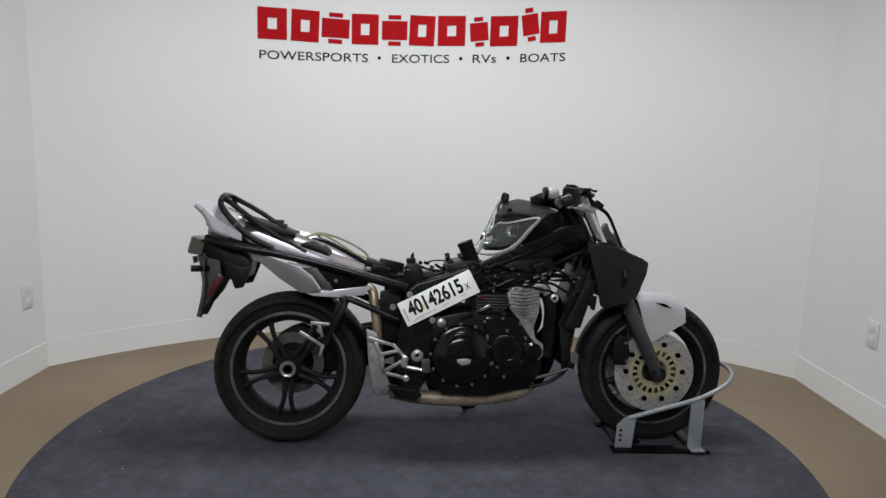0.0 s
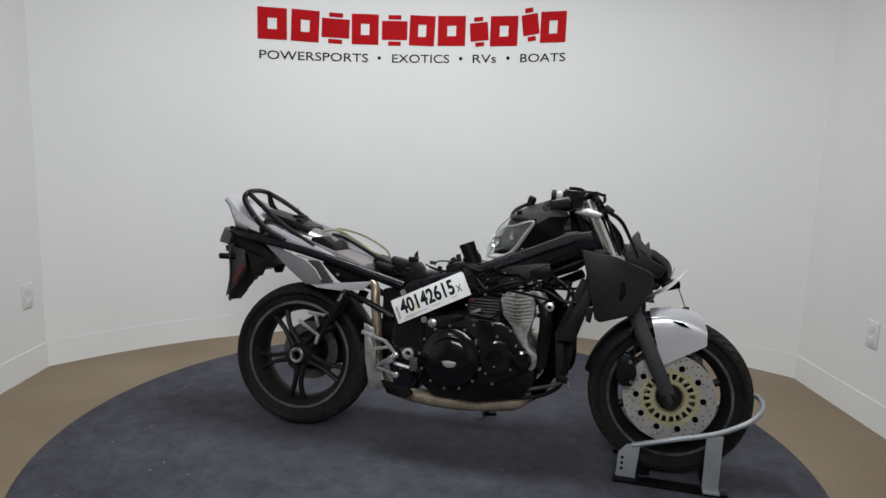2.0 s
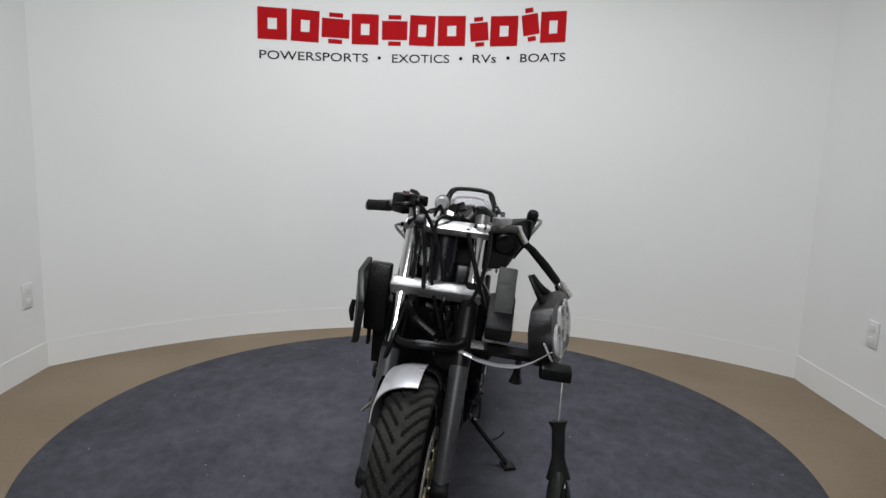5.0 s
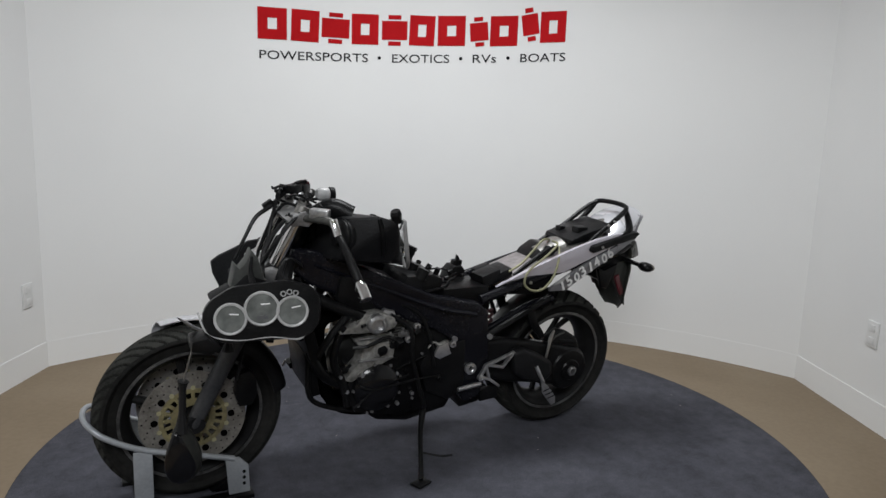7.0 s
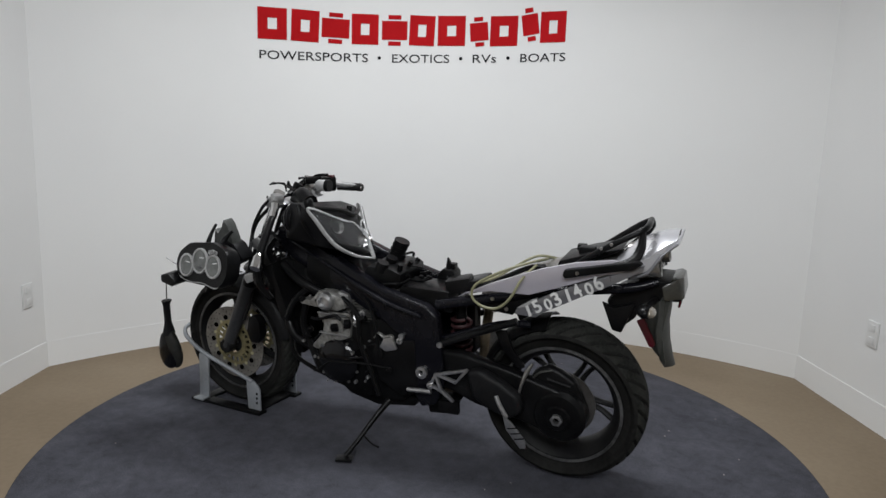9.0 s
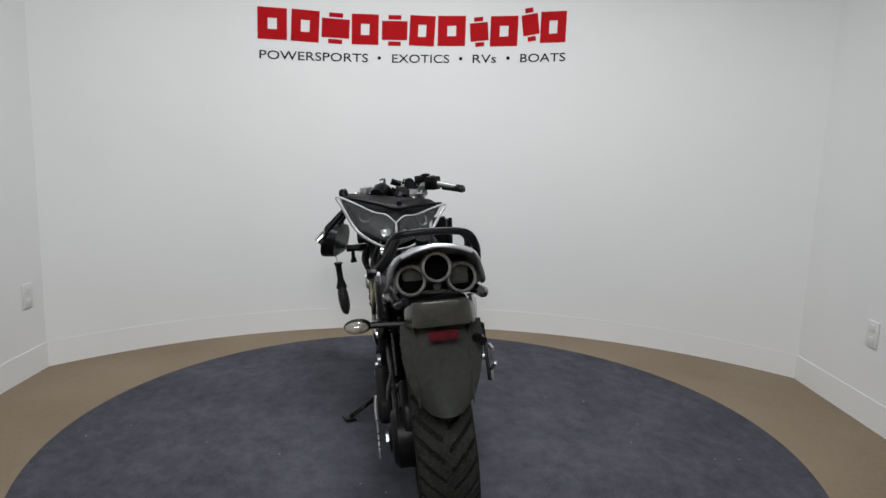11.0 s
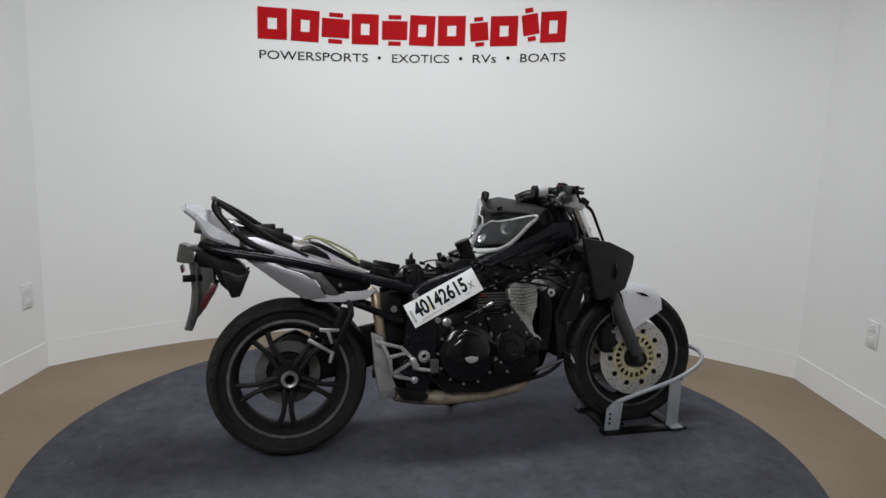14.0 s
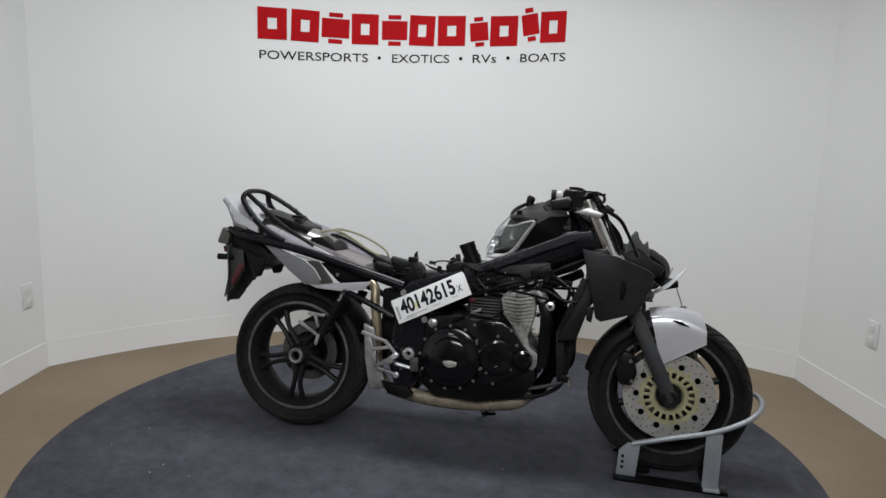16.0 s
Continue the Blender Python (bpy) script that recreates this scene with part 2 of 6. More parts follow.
def sheet(rows, thick, closed=False):
    """A curved panel from rows of points, with thickness."""
    bm = bmesh.new()
    g = [[bm.verts.new(p) for p in row] for row in rows]
    for i in range(len(g) - 1):
        for j in range(len(g[0]) - 1):
            bm.faces.new((g[i][j], g[i][j + 1], g[i + 1][j + 1], g[i + 1][j]))
    bmesh.ops.recalc_face_normals(bm, faces=bm.faces)
    bmesh.ops.solidify(bm, geom=bm.faces[:], thickness=thick)
    return bm


def bars(y0, y1, w, *lines):
    """Flat cast bars along lines of (x, z)."""
    out = []
    for pts in lines:
        for (ax, az), (bx, bz) in zip(pts, pts[1:]):
            d = Vector((bx - ax, 0, bz - az)).normalized()
            n = Vector((-d.z, 0, d.x)) * w / 2
            e = d * w * 0.35
            a, b = Vector((ax, 0, az)) - e, Vector((bx, 0, bz)) + e
            out.append(prism([((a + n).x, (a + n).z), ((b + n * 0.8).x, (b + n * 0.8).z), ((b - n * 0.8).x, (b - n * 0.8).z), ((a - n).x, (a - n).z)], y0, y1, 0.0025))
    return out


def at_spots(name, bm, material, spots, parent, m, label=""):
    """One mesh, an object of its own at each spot."""
    me = finish(bm, name, material)
    for p in spots:
        ob = new(name, me)
        ob.parent = parent
        ob.matrix_basis = m @ Matrix.Translation(p)
        if label:
            tagged(ob, label)


def bolt_row(name, spots, y0, r, h, material, parent, m):
    bm = bevel(tube([(0, 0, 0), (0, h if y0 > 0 else -h, 0)], r, 6, False), 0.001, 1)
    at_spots(name, bm, material, [(x, y0, z) for x, z in spots], parent, m)


# ---------- the place ----------
WX, WY, WR = 0.0764, -0.9723, 2.613     # curved back wall: centre and radius
XL, XR, YF = -1.926, 1.945, -4.3


def on_wall(arc, z, off=0.0):
    a = arc / WR
    return Vector((WX + (WR - off) * math.sin(a), WY + (WR - off) * math.cos(a), z))


def flat_box(name, lo, hi, material, label, cat):
    bm = bmesh.new()
    bmesh.ops.create_cube(bm, size=1, matrix=Matrix.Translation([(a + b) / 2 for a, b in zip(lo, hi)]) @
                          Matrix.Diagonal((*[b - a for a, b in zip(lo, hi)], 1)))
    return tagged(part(name, bm, material), label, cat, "", "structure")


A0, A1 = -2.34, 2.16      # arc ends at the corners
YL, YR = on_wall(-2.266, 0).y + 0.06, on_wall(2.080, 0).y + 0.06


def arc_wall(name, z0, z1, front, back, material, n=72):
    bm = bmesh.new()
    rows = []
    for i in range(n + 1):
        a = A0 + (A1 - A0) * i / n
        rows.append([bm.verts.new(on_wall(a, z, o)) for z, o in ((z0, front), (z1, front), (z1, back), (z0, back))])
    for i in range(n):
        for j in range(4):
            bm.faces.new((rows[i][j], rows[i][(j + 1) % 4], rows[i + 1][(j + 1) % 4], rows[i + 1][j]))
    bm.faces.new(rows[0])
    bm.faces.new(rows[-1][::-1])
    return part(name, bm, material)


flat_box("floor", (-3.2, YF - 0.2, -0.15), (3.2, 2.0, -0.004), M_FLOOR, "tan smooth concrete studio floor", "floor")
tagged(arc_wall("wall_back", -0.004, CEIL, 0.0, -0.12, M_WALL), "white painted curved studio back wall", "wall", "", "structure")
tagged(arc_wall("baseboard", -0.004, 0.125, 0.0022, 0.0005, M_WALL), "white curved baseboard along the back wall", "baseboard", "", "structure")
flat_box("wall_west", (XL - 0.12, YF, -0.004), (XL, YL, CEIL), M_WALL, "white painted side wall of the studio", "wall")
flat_box("wall_east", (XR, YF, -0.004), (XR + 0.12, YR, CEIL), M_WALL, "white painted side wall of the studio", "wall")
# unseen wall behind the camera, added to close the room for bounced light
flat_box("wall_front", (-3.2, YF - 0.12, -0.004), (3.2, YF, CEIL), M_WALL, "unseen white wall added behind the camera", "wall")
flat_box("baseboard", (XL, YF, -0.004), (XL + 0.004, YL - 0.062, 0.125), M_WALL, "white baseboard along the side wall", "baseboard")
flat_box("baseboard", (XR - 0.004, YF, -0.004), (XR, YR - 0.062, 0.125), M_WALL, "white baseboard along the side wall", "baseboard")
# ceiling is out of view too, added to close the room
flat_box("ceiling", (-3.2, YF - 0.2, CEIL), (3.2, 2.0, CEIL + 0.1), M_CEIL, "unseen white ceiling added over the studio", "ceiling")


def outlet(x, y, z, side):
    ob = new("wall_outlet")
    ob.location = (x, y, z)
    tagged(ob, "white plastic wall outlet on the side wall", "outlet")
    part("cover_plate", box((side * 0.004, 0, 0), (0.008, 0.072, 0.115), 0.003), M_PLASTIC, ob)
    for dz in (-0.028, 0.028):
        part("socket", box((side * 0.009, 0, dz), (0.004, 0.034, 0.03), 0.001), M_PLASTIC, ob)


outlet(XL, 0.574, 0.393, 1)
outlet(XR, 0.292, 0.406, -1)


# wall lettering, following the curve of the wall
def slope(arc):
    return 0.0355 * (arc + 0.23)


def wall_shape(bm):
    """Bends a flat mesh (x along the wall, y up, z out) on to the wall."""
    for v in bm.verts:
        v.co = on_wall(v.co.x * 1.0125, (v.co.y + slope(v.co.x)) * 1.0124, 0.001 + max(0.0, v.co.z))
    return bm


def letters(text, x0, x1, z0, height, thick=0.002, bold=0.0):
    """Flat letters of a given width and cap height."""
    cu = bpy.data.curves.new("t", "FONT")
    cu.body, cu.size, cu.extrude, cu.resolution_u, cu.offset = text, 1.0, 0.0, 4, bold
    ob = bpy.data.objects.new("t", cu)
    scene.collection.objects.link(ob)
    me = bpy.data.meshes.new_from_object(ob.evaluated_get(bpy.context.evaluated_depsgraph_get()))
    bpy.data.objects.remove(ob)
    bm = bmesh.new()
    bm.from_mesh(me)
    bpy.data.meshes.remove(me)
    xs = [v.co.x for v in bm.verts]
    ys = [v.co.y for v in bm.verts]
    lo, hi = min(xs), max(xs)
    cap = 0.729 if text.upper() == text and len(text) > 1 or len(text) > 1 else max(ys)
    base = 0.0
    for v in bm.verts:
        v.co.x = x0 + (v.co.x - lo) / (hi - lo) * (x1 - x0)
        v.co.y = z0 + (v.co.y - base) / cap * height
        v.co.z = 0.0
    r = bmesh.ops.extrude_face_region(bm, geom=bm.faces[:])
    for v in r["geom"]:
        if isinstance(v, bmesh.types.BMVert):
            v.co.z = thick
    return bm


tagline = new("wall_tagline")
tagged(tagline, "dark grey vinyl lettering on the white wall", "lettering")
for word, a, b in (("POWERSPORTS", -1.126, -0.504), ("EXOTICS", -0.362, -0.021), ("RVs", 0.119, 0.259), ("BOATS", 0.402, 0.666)):
    part("word", wall_shape(letters(word, a, b, 1.624, 0.050)), M_INK, tagline)
for a in (-0.438, 0.048, 0.329):
    bm = bmesh.new()
    bmesh.ops.create_cone(bm, segments=14, radius1=0.010, radius2=0.010, depth=0.002, cap_ends=True,
                          matrix=Matrix.Translation((a, 1.649, 0.0012)))
    part("dot", wall_shape(bm), M_INK, tagline)

# red wall mark: plain blocks, one for each sign of the mark, cracked towards one end
mark = new("wall_mark")
tagged(mark, "large red vinyl mark on the white wall", "wall sign")


def mark_block(x0, x1, z0, z1, tilt=0.0, slot=0.0, wide=0.34):
    """A plain rounded block with a plain slot in it."""
    w, h = x1 - x0, z1 - z0
    bms = []
    t = min(w, h) * wide
    if slot:
        for cx, cz, sx, sz in ((0, h/2 - t/2, w, t), (0, -h/2 + t/2, w, t), (-w/2 + t/2, 0, t, h - 2*t), (w/2 - t/2, 0, t, h - 2*t)):
            bms.append(box((cx, cz, 0.001), (sx, sz, 0.002), 0.0))
    else:
        bms.append(box((0, 0, 0.001), (w, h * 0.62, 0.002), 0.0))
        bms.append(box((0, h*0.43, 0.001), (w * 0.5, h * 0.14, 0.002), 0.0))
        bms.append(box((0, -h*0.43, 0.001), (w * 0.5, h * 0.14, 0.002), 0.0))
    bm = join(*bms)
    bmesh.ops.subdivide_edges(bm, edges=[e for e in bm.edges if e.calc_length() > 0.03], cuts=2, use_grid_fill=True)
    bmesh.ops.transform(bm, matrix=Matrix.Translation(((x0 + x1) / 2, (z0 + z1) / 2, 0)) @ Matrix.Rotation(radians(tilt), 4, "Z"), verts=bm.verts)
    part("block", wall_shape(bm), M_RED, mark)


for x0, x1, z0, z1, tilt, slot in (
        (-1.135, -0.972, 1.722, 1.902, 0, 1), (-0.948, -0.790, 1.718, 1.900, -2, 1), (-0.775, -0.615, 1.714, 1.893, -2, 0),
        (-0.602, -0.445, 1.714, 1.893, 0, 1), (-0.425, -0.275, 1.710, 1.892, 0, 0), (-0.262, -0.112, 1.712, 1.892, -2, 1),
        (-0.094, 0.070, 1.712, 1.892, 0, 1), (0.098, 0.205, 1.708, 1.884, 5, 0), (0.218, 0.380, 1.708, 1.888, 0, 1),
        (0.405, 0.500, 1.732, 1.930, 8, 0), (0.512, 0.660, 1.722, 1.905, 0, 1)):
    mark_block(x0, x1, z0 + 0.010, z1 + 0.002, tilt, slot)

# ---------- turntable ----------
bm = bmesh.new()
R0 = 1.455
prof = [(0.0005, -0.004), (R0, -0.004), (R0, -0.0015), (R0 - 0.003, 0.0), (1.2, 0.0), (0.8, 0.0), (0.4, 0.0), (0.0005, 0.0)]
turntable = new("turntable")
tagged(turntable, "round turntable covered in charcoal grey carpet", "turntable")
part("carpet", lathe(prof, (0, 0, 0), 160, "z"), M_CARPET, turntable, "charcoal grey carpet disc")
part("rim_band", lathe([(R0 + 0.002, -0.0038), (R0 + 0.002, -0.002), (R0 - 0.001, -0.002), (R0 - 0.001, -0.0038)], (0, 0, 0), 160, "z"), M_BLACK, turntable, "thin black rim band")
lint = [box((1.35 * math.sqrt(random.random()) * math.cos(q), 1.35 * math.sqrt(random.random()) * math.sin(q), 0.001), (0.006, 0.003, 0.002), 0.0, (0, 0, q * 50))
        for q in (random.uniform(0, 6.28) for _ in range(26))]
tagged(part("lint", join(*lint), M_GREYPAD, turntable, "pale lint specks"), kind="stuff")

# ---------- motorcycle ----------
B = pose(0, 0, 0, 0, 0, 4.0) @ pose(0, 0, 0, -6, 0, 0) @ Matrix.Diagonal((1.02, 1.0, 1.016, 1))
PIVOT = Vector((0.60, 0, 0.90))
S = B @ Matrix.Translation(PIVOT) @ Matrix.Rotation(radians(-2.2), 4, Vector((-0.41, 0, 0.91))) @ Matrix.Translation(-PIVOT)
SF = S @ Matrix.Translation((-0.024, 0, 0.011))     # caliper space, over the axle
bike = new("motorcycle")
tagged(bike, "wrecked black and silver sport motorcycle with its fairing torn off", "motorcycle")


def bp(name, bm, material, parent=None, label="", m=None, angle=38):
    return part(name, bm, material, parent or bike, label, B if m is None else m, angle)


def tyre(c, R, rim, half, groove, nseg=760):
    """A tyre as a fine grid with tread grooves cut into the crown."""
    k = 48
    bm = bmesh.new()
    pts = []
    for i in range(k + 1):
        a = -1.0 + 2.0 * i / k
        ang = a * 1.95
        r = R - (R - rim) * 0.62 * (1 - math.cos(ang)) / (1 - math.cos(1.95))
        y = half * math.sin(min(1.5708, abs(ang))) * (1 if a > 0 else -1) * (1.0 if abs(ang) <= 1.5708 else 1 - 0.22 * (abs(ang) - 1.5708) / 0.38)
        pts.append((r, y, abs(a)))
    pts = [(rim - 0.006, -half * 0.62, 1)] + pts + [(rim - 0.006, half * 0.62, 1)]
    rings = []
    for j in range(nseg):
        th = 2 * math.pi * j / nseg
        ring = []
        for r, y, a in pts:
            d = groove(th, y / half, a)
            ring.append(bm.verts.new((c[0] + (r - d) * math.cos(th), c[1] + y, c[2] + (r - d) * math.sin(th))))
        rings.append(ring)
    n = len(pts)
    for j in range(nseg):
        A, C = rings[j], rings[(j + 1) % nseg]
        for i in range(n - 1):
            f = bm.faces.new((A[i], C[i], C[i + 1], A[i + 1]))
            th = 2 * math.pi * (j + 0.5) / nseg
            u = (pts[i][1] + pts[i + 1][1]) / 2 / half
            q = (pts[i][2] + pts[i + 1][2]) / 2
            f.material_index = 1 if q < 0.64 and groove(th, u, q) == 0 else 0
        bm.faces.new((A[n - 1], C[n - 1], C[0], A[0]))
    return bm


def groove_rear(th, y, a):
    if a > 0.72:
        return 0.0
    q = th * 30 / (2 * math.pi) + 1.5 * abs(y) ** 1.2 + (0.5 if y > 0 else 0)
    return 0.008 if q % 1 < 0.24 and 0.12 < abs(y) < 0.92 else 0.0


def groove_front(th, y, a):
    if a > 0.66:
        return 0.0
    s = (th * 42 / (2 * math.pi) - abs(y) * 2.2 + (0.5 if y > 0 else 0)) % 1
    return 0.008 if s < 0.24 and abs(y) > 0.10 else 0.0


def rim_barrel(c, R, w):
    p = [(R, -w), (R, -w + 0.006), (R - 0.012, -w + 0.012), (R - 0.024, -w + 0.03), (R - 0.03, 0), (R - 0.024, w - 0.03), (R - 0.012, w - 0.012),
         (R, w - 0.006), (R, w), (R - 0.010, w), (R - 0.02, w - 0.012), (R - 0.034, w - 0.034), (R - 0.038, 0), (R - 0.034, -w + 0.034),
         (R - 0.02, -w + 0.012), (R - 0.010, -w)]
    return lathe(p, c, 72)


M_RIM = mat("dark_grey_wheel_paint", (0.007, 0.007, 0.008), 0.46, 0.0, (0.015, 0.0148, 0.0145), 8, 80, 0.0003, 0.5, spec=0.14)
M_LIP = mat("worn_rim_edge", (0.17, 0.17, 0.168), 0.4, 0.5, (0.04, 0.04, 0.04), 10, 80)
RW, FW = (-0.535, 0.0, 0.291), (0.882, 0.0, 0.289)

# rear wheel
RM = B @ Matrix.Translation(RW) @ pose(0, 0, 0, -1.6, 0, -0.6) @ Matrix.Translation([-c for c in RW])
rear = new("rear_wheel")
rear.parent = bike
bp("tyre", tyre(RW, 0.287, 0.210, 0.086, groove_rear), M_RUBBER, rear, "black tyre with slanted road tread grooves", m=RM, angle=30).data.materials.append(M_TREAD)
bp("rim", rim_barrel(RW, 0.212, 0.07), M_RIM, rear, "dark grey cast rim", m=RM)
for k in range(5):
    a0 = radians(123 + 72 * k)
    for s in (-1, 1):
        a1 = a0 + s * 0.16
        p0 = (RW[0] + 0.045 * math.cos(a0 + s * 0.30), -0.040, RW[2] + 0.045 * math.sin(a0 + s * 0.30))
        p1 = (RW[0] + 0.12 * math.cos(a0 + s * 0.11), -0.046, RW[2] + 0.12 * math.sin(a0 + s * 0.11))
        p2 = (RW[0] + 0.188 * math.cos(a1), -0.036, RW[2] + 0.188 * math.sin(a1))
        bp("spoke", tube([p0, p1, p2], [0.017, 0.013, 0.015], 8, True, 0.7), M_RIM, rear, m=RM)
for s in (-1, 1):
    bp("rim_lip", lathe([(0.216, 0.0705 * s), (0.216, 0.0735 * s), (0.206, 0.0735 * s), (0.206, 0.0705 * s)], RW, 72), M_LIP, rear, "worn grey rim lip", m=RM)
bp("hub", lathe([(0.055, 0.05), (0.058, -0.03), (0.05, -0.05), (0.036, -0.062), (0.030, -0.075), (0.0265, -0.078), (0.019, -0.076), (0.017, -0.03)], RW, 40), M_RIM, rear, m=RM)
bp("axle_nut", lathe([(0.031, -0.072), (0.031, -0.092), (0.026, -0.096), (0.018, -0.094), (0.017, -0.072)], RW, 24), M_STEEL, rear, "steel axle nut", m=RM)
bp("brake_disc", lathe([(0.12, 0.045), (0.12, 0.051), (0.08, 0.051), (0.08, 0.045)], RW, 48), M_SOOT, rear, "dark dusty brake disc", m=RM)

# front wheel
front = new("front_wheel")
front.parent = bike
bp("tyre", tyre(FW, 0.285, 0.212, 0.060, groove_front), M_RUBBER, front, "dusty black tyre with slanted tread grooves", m=S, angle=30).data.materials.append(M_TREAD)
for s in (-1, 1):
    bp("rim_lip", lathe([(0.216, 0.0465 * s), (0.216, 0.0495 * s), (0.207, 0.0495 * s), (0.207, 0.0465 * s)], FW, 72), M_LIP, front, "worn grey rim lip", m=S)
bp("rim", rim_barrel(FW, 0.214, 0.046), M_RIM, front, "dark cast rim", m=S)
for k in range(6):
    a = radians(20 + 60 * k)
    bp("spoke", tube([(FW[0] + 0.03 * math.cos(a), 0, FW[2] + 0.03 * math.sin(a)), (FW[0] + 0.186 * math.cos(a), 0, FW[2] + 0.186 * math.sin(a))],
                     0.014, 8, False), M_RIM, front, m=S)
bp("hub", lathe([(0.042, -0.05), (0.034, -0.02), (0.034, 0.02), (0.042, 0.05), (0.012, 0.05), (0.012, -0.05)], FW, 36), M_RIM, front, m=S)
for s in (-1, 1):
    y = 0.064 * s
    # the left disc and carrier get the colours with shade in them
    disc = bp("brake_disc", lathe([(0.158, y - 0.0025), (0.158, y + 0.0025), (0.090, y + 0.0025), (0.090, y - 0.0025)], FW, 72), M_DISC if s < 0 else M_SHADEDISC, front, "bright drilled steel brake disc" if s < 0 else "drilled brake disc with shade put into its colour", m=S)
    holes = []
    for k in range(60):
        a = 2 * math.pi * k / 60
        r = 0.148 - 0.012 * (k % 3)
        q = (FW[0] + r * math.cos(a), FW[2] + r * math.sin(a))
        holes.append(tube([(q[0], y - 0.0029, q[1]), (q[0], y + 0.0029, q[1])], 0.0028, 6, False))
    tagged(bp("drilling", join(*holes), M_BLACK, disc, m=S), kind="stuff")
    carrier = [lathe([(0.101, y - 0.004), (0.101, y + 0.004), (0.087, y + 0.004), (0.087, y - 0.004)], FW, 60),
               lathe([(0.066, y - 0.004), (0.066, y + 0.004), (0.045, y + 0.004), (0.052, y - 0.004)], FW, 60)]
    for k in range(20):
        a = 2 * math.pi * k / 20
        ca, sa = math.cos(a), math.sin(a)
        carrier.append(box((FW[0] + 0.077 * ca, y, FW[2] + 0.077 * sa), (0.026, 0.007, 0.010), 0.001, (0, -math.degrees(a), 0)))
    bp("disc_carrier", join(*carrier), M_GOLD if s < 0 else M_SHADEGOLD, disc, "gold anodised disc carrier", m=S)
    # solid black discs: the dark of the carrier's holes as colour
    at_spots("carrier_window", tube([(0, -0.0062, 0), (0, 0.0062, 0)], 0.0105, 14, False), M_BORE,
             [(FW[0] + 0.113 * math.cos(2 * math.pi * k / 10), y, FW[2] + 0.113 * math.sin(2 * math.pi * k / 10)) for k in range(10)], disc, S)
    at_spots("disc_bobbin", tube([(0, -0.006, 0), (0, 0.006, 0)], 0.007, 12, False), M_GOLD,
             [(FW[0] + 0.104 * math.cos(2 * math.pi * (k + 0.5) / 10), y, FW[2] + 0.104 * math.sin(2 * math.pi * (k + 0.5) / 10)) for k in range(10)], disc, S)

# fork
FD = Vector((0.319, 0, -0.663)).normalized()
for s, nm in ((-1, "right"), (1, "left")):
    y = 0.098 * s
    top = Vector((0.563, y, 0.955))
    leg = new("fork_leg")
    leg.parent = bike
    if s > 0:
        bp("fork_sleeve", tube([top + FD * 0.19, top + FD * 0.21, top + FD * 0.40, top + FD * 0.42], [0.022, 0.027, 0.029, 0.028], 16, False), M_BLACK, leg, "black torn fork sleeve", m=S)
    bp("stanchion", rod(top, top + FD * 0.47, 0.0205 if s < 0 else 0.0185, 20, 0.002), M_CHROME, leg, "chromed fork tube", m=S)
    bp("fork_lower", tube([top + FD * 0.40, top + FD * 0.415, top + FD * 0.62, top + FD * 0.735, top + FD * 0.765],
                          [0.026, 0.0275, 0.026, 0.025, 0.019], 18, False), M_FORK, leg, "dusty dark grey fork lower", m=S)
    bp("dust_seal", rod(top + FD * 0.385, top + FD * 0.402, 0.026, 18, 0.002), M_BLACK, leg, m=S)
    bp("axle_clamp", lathe([(0.026, y - 0.024), (0.03, y - 0.018), (0.03, y + 0.018), (0.026, y + 0.024), (0.009, y + 0.022), (0.009, y - 0.022)], FW, 24), M_MATTE, leg, m=S)
    bp("fork_cap", rod(top - FD * 0.012, top + FD * 0.02, 0.022, 16, 0.003), M_STEEL, leg, m=S)
    # caliper with hoses
    cal = bp("brake_caliper", prism([(0.722, 0.41), (0.742, 0.435), (0.775, 0.425), (0.790, 0.36), (0.775, 0.315), (0.735, 0.315), (0.718, 0.35)],
                                    y - 0.030, y + 0.012, 0.008), M_BLACK, leg, "black brake caliper", m=SF)
    bolt_row("caliper_bolt", [(0.765, 0.405), (0.772, 0.335)], y - 0.034, 0.007, 0.006, M_STEEL, cal, SF)

bp("axle", rod((FW[0], -0.118, FW[2]), (FW[0], 0.118, FW[2]), 0.011, 16, 0.001), M_STEEL, front, m=S)
bp("top_yoke", prism([(0.51, 0.925), (0.56, 0.945), (0.615, 0.925), (0.60, 0.905), (0.55, 0.915)], -0.125, 0.125, 0.006), M_ALU, None, "scuffed cast aluminium fork yoke", S)
bp("steering_nut", rod((0.540, 0, 0.93), (0.530, 0, 0.965), 0.02, 6, 0.002), M_STEEL, None, "", S)
bp("lower_yoke", prism([(0.60, 0.762), (0.66, 0.785), (0.70, 0.765), (0.68, 0.735), (0.62, 0.735)], -0.13, 0.13, 0.008), M_ALU, None, "cast aluminium lower fork yoke", S)
bp("steering_head", rod((0.52, 0, 0.94), (0.63, 0, 0.72), 0.04, 20, 0.004), M_FRAME)

# front mudguard
def guard(a0, a1, r, hw, side_drop, last=8, n=14, k=8):
    rows = []
    for i in range(n + 1):
        a = radians(a0 + (a1 - a0) * i / n)
        row = []
        for j in range(-k, last + 1):
            u = j / k
            rr = r - side_drop * abs(u) ** 2.6
            row.append((FW[0] + rr * math.cos(a), hw * math.sin(u * 1.45) / math.sin(1.45), FW[2] + rr * math.sin(a)))
        rows.append(row)
    return sheet(rows, 0.003)


def polar(a, r, y):
    return (FW[0] + r * math.cos(radians(a)), y, FW[2] + r * math.sin(radians(a)))


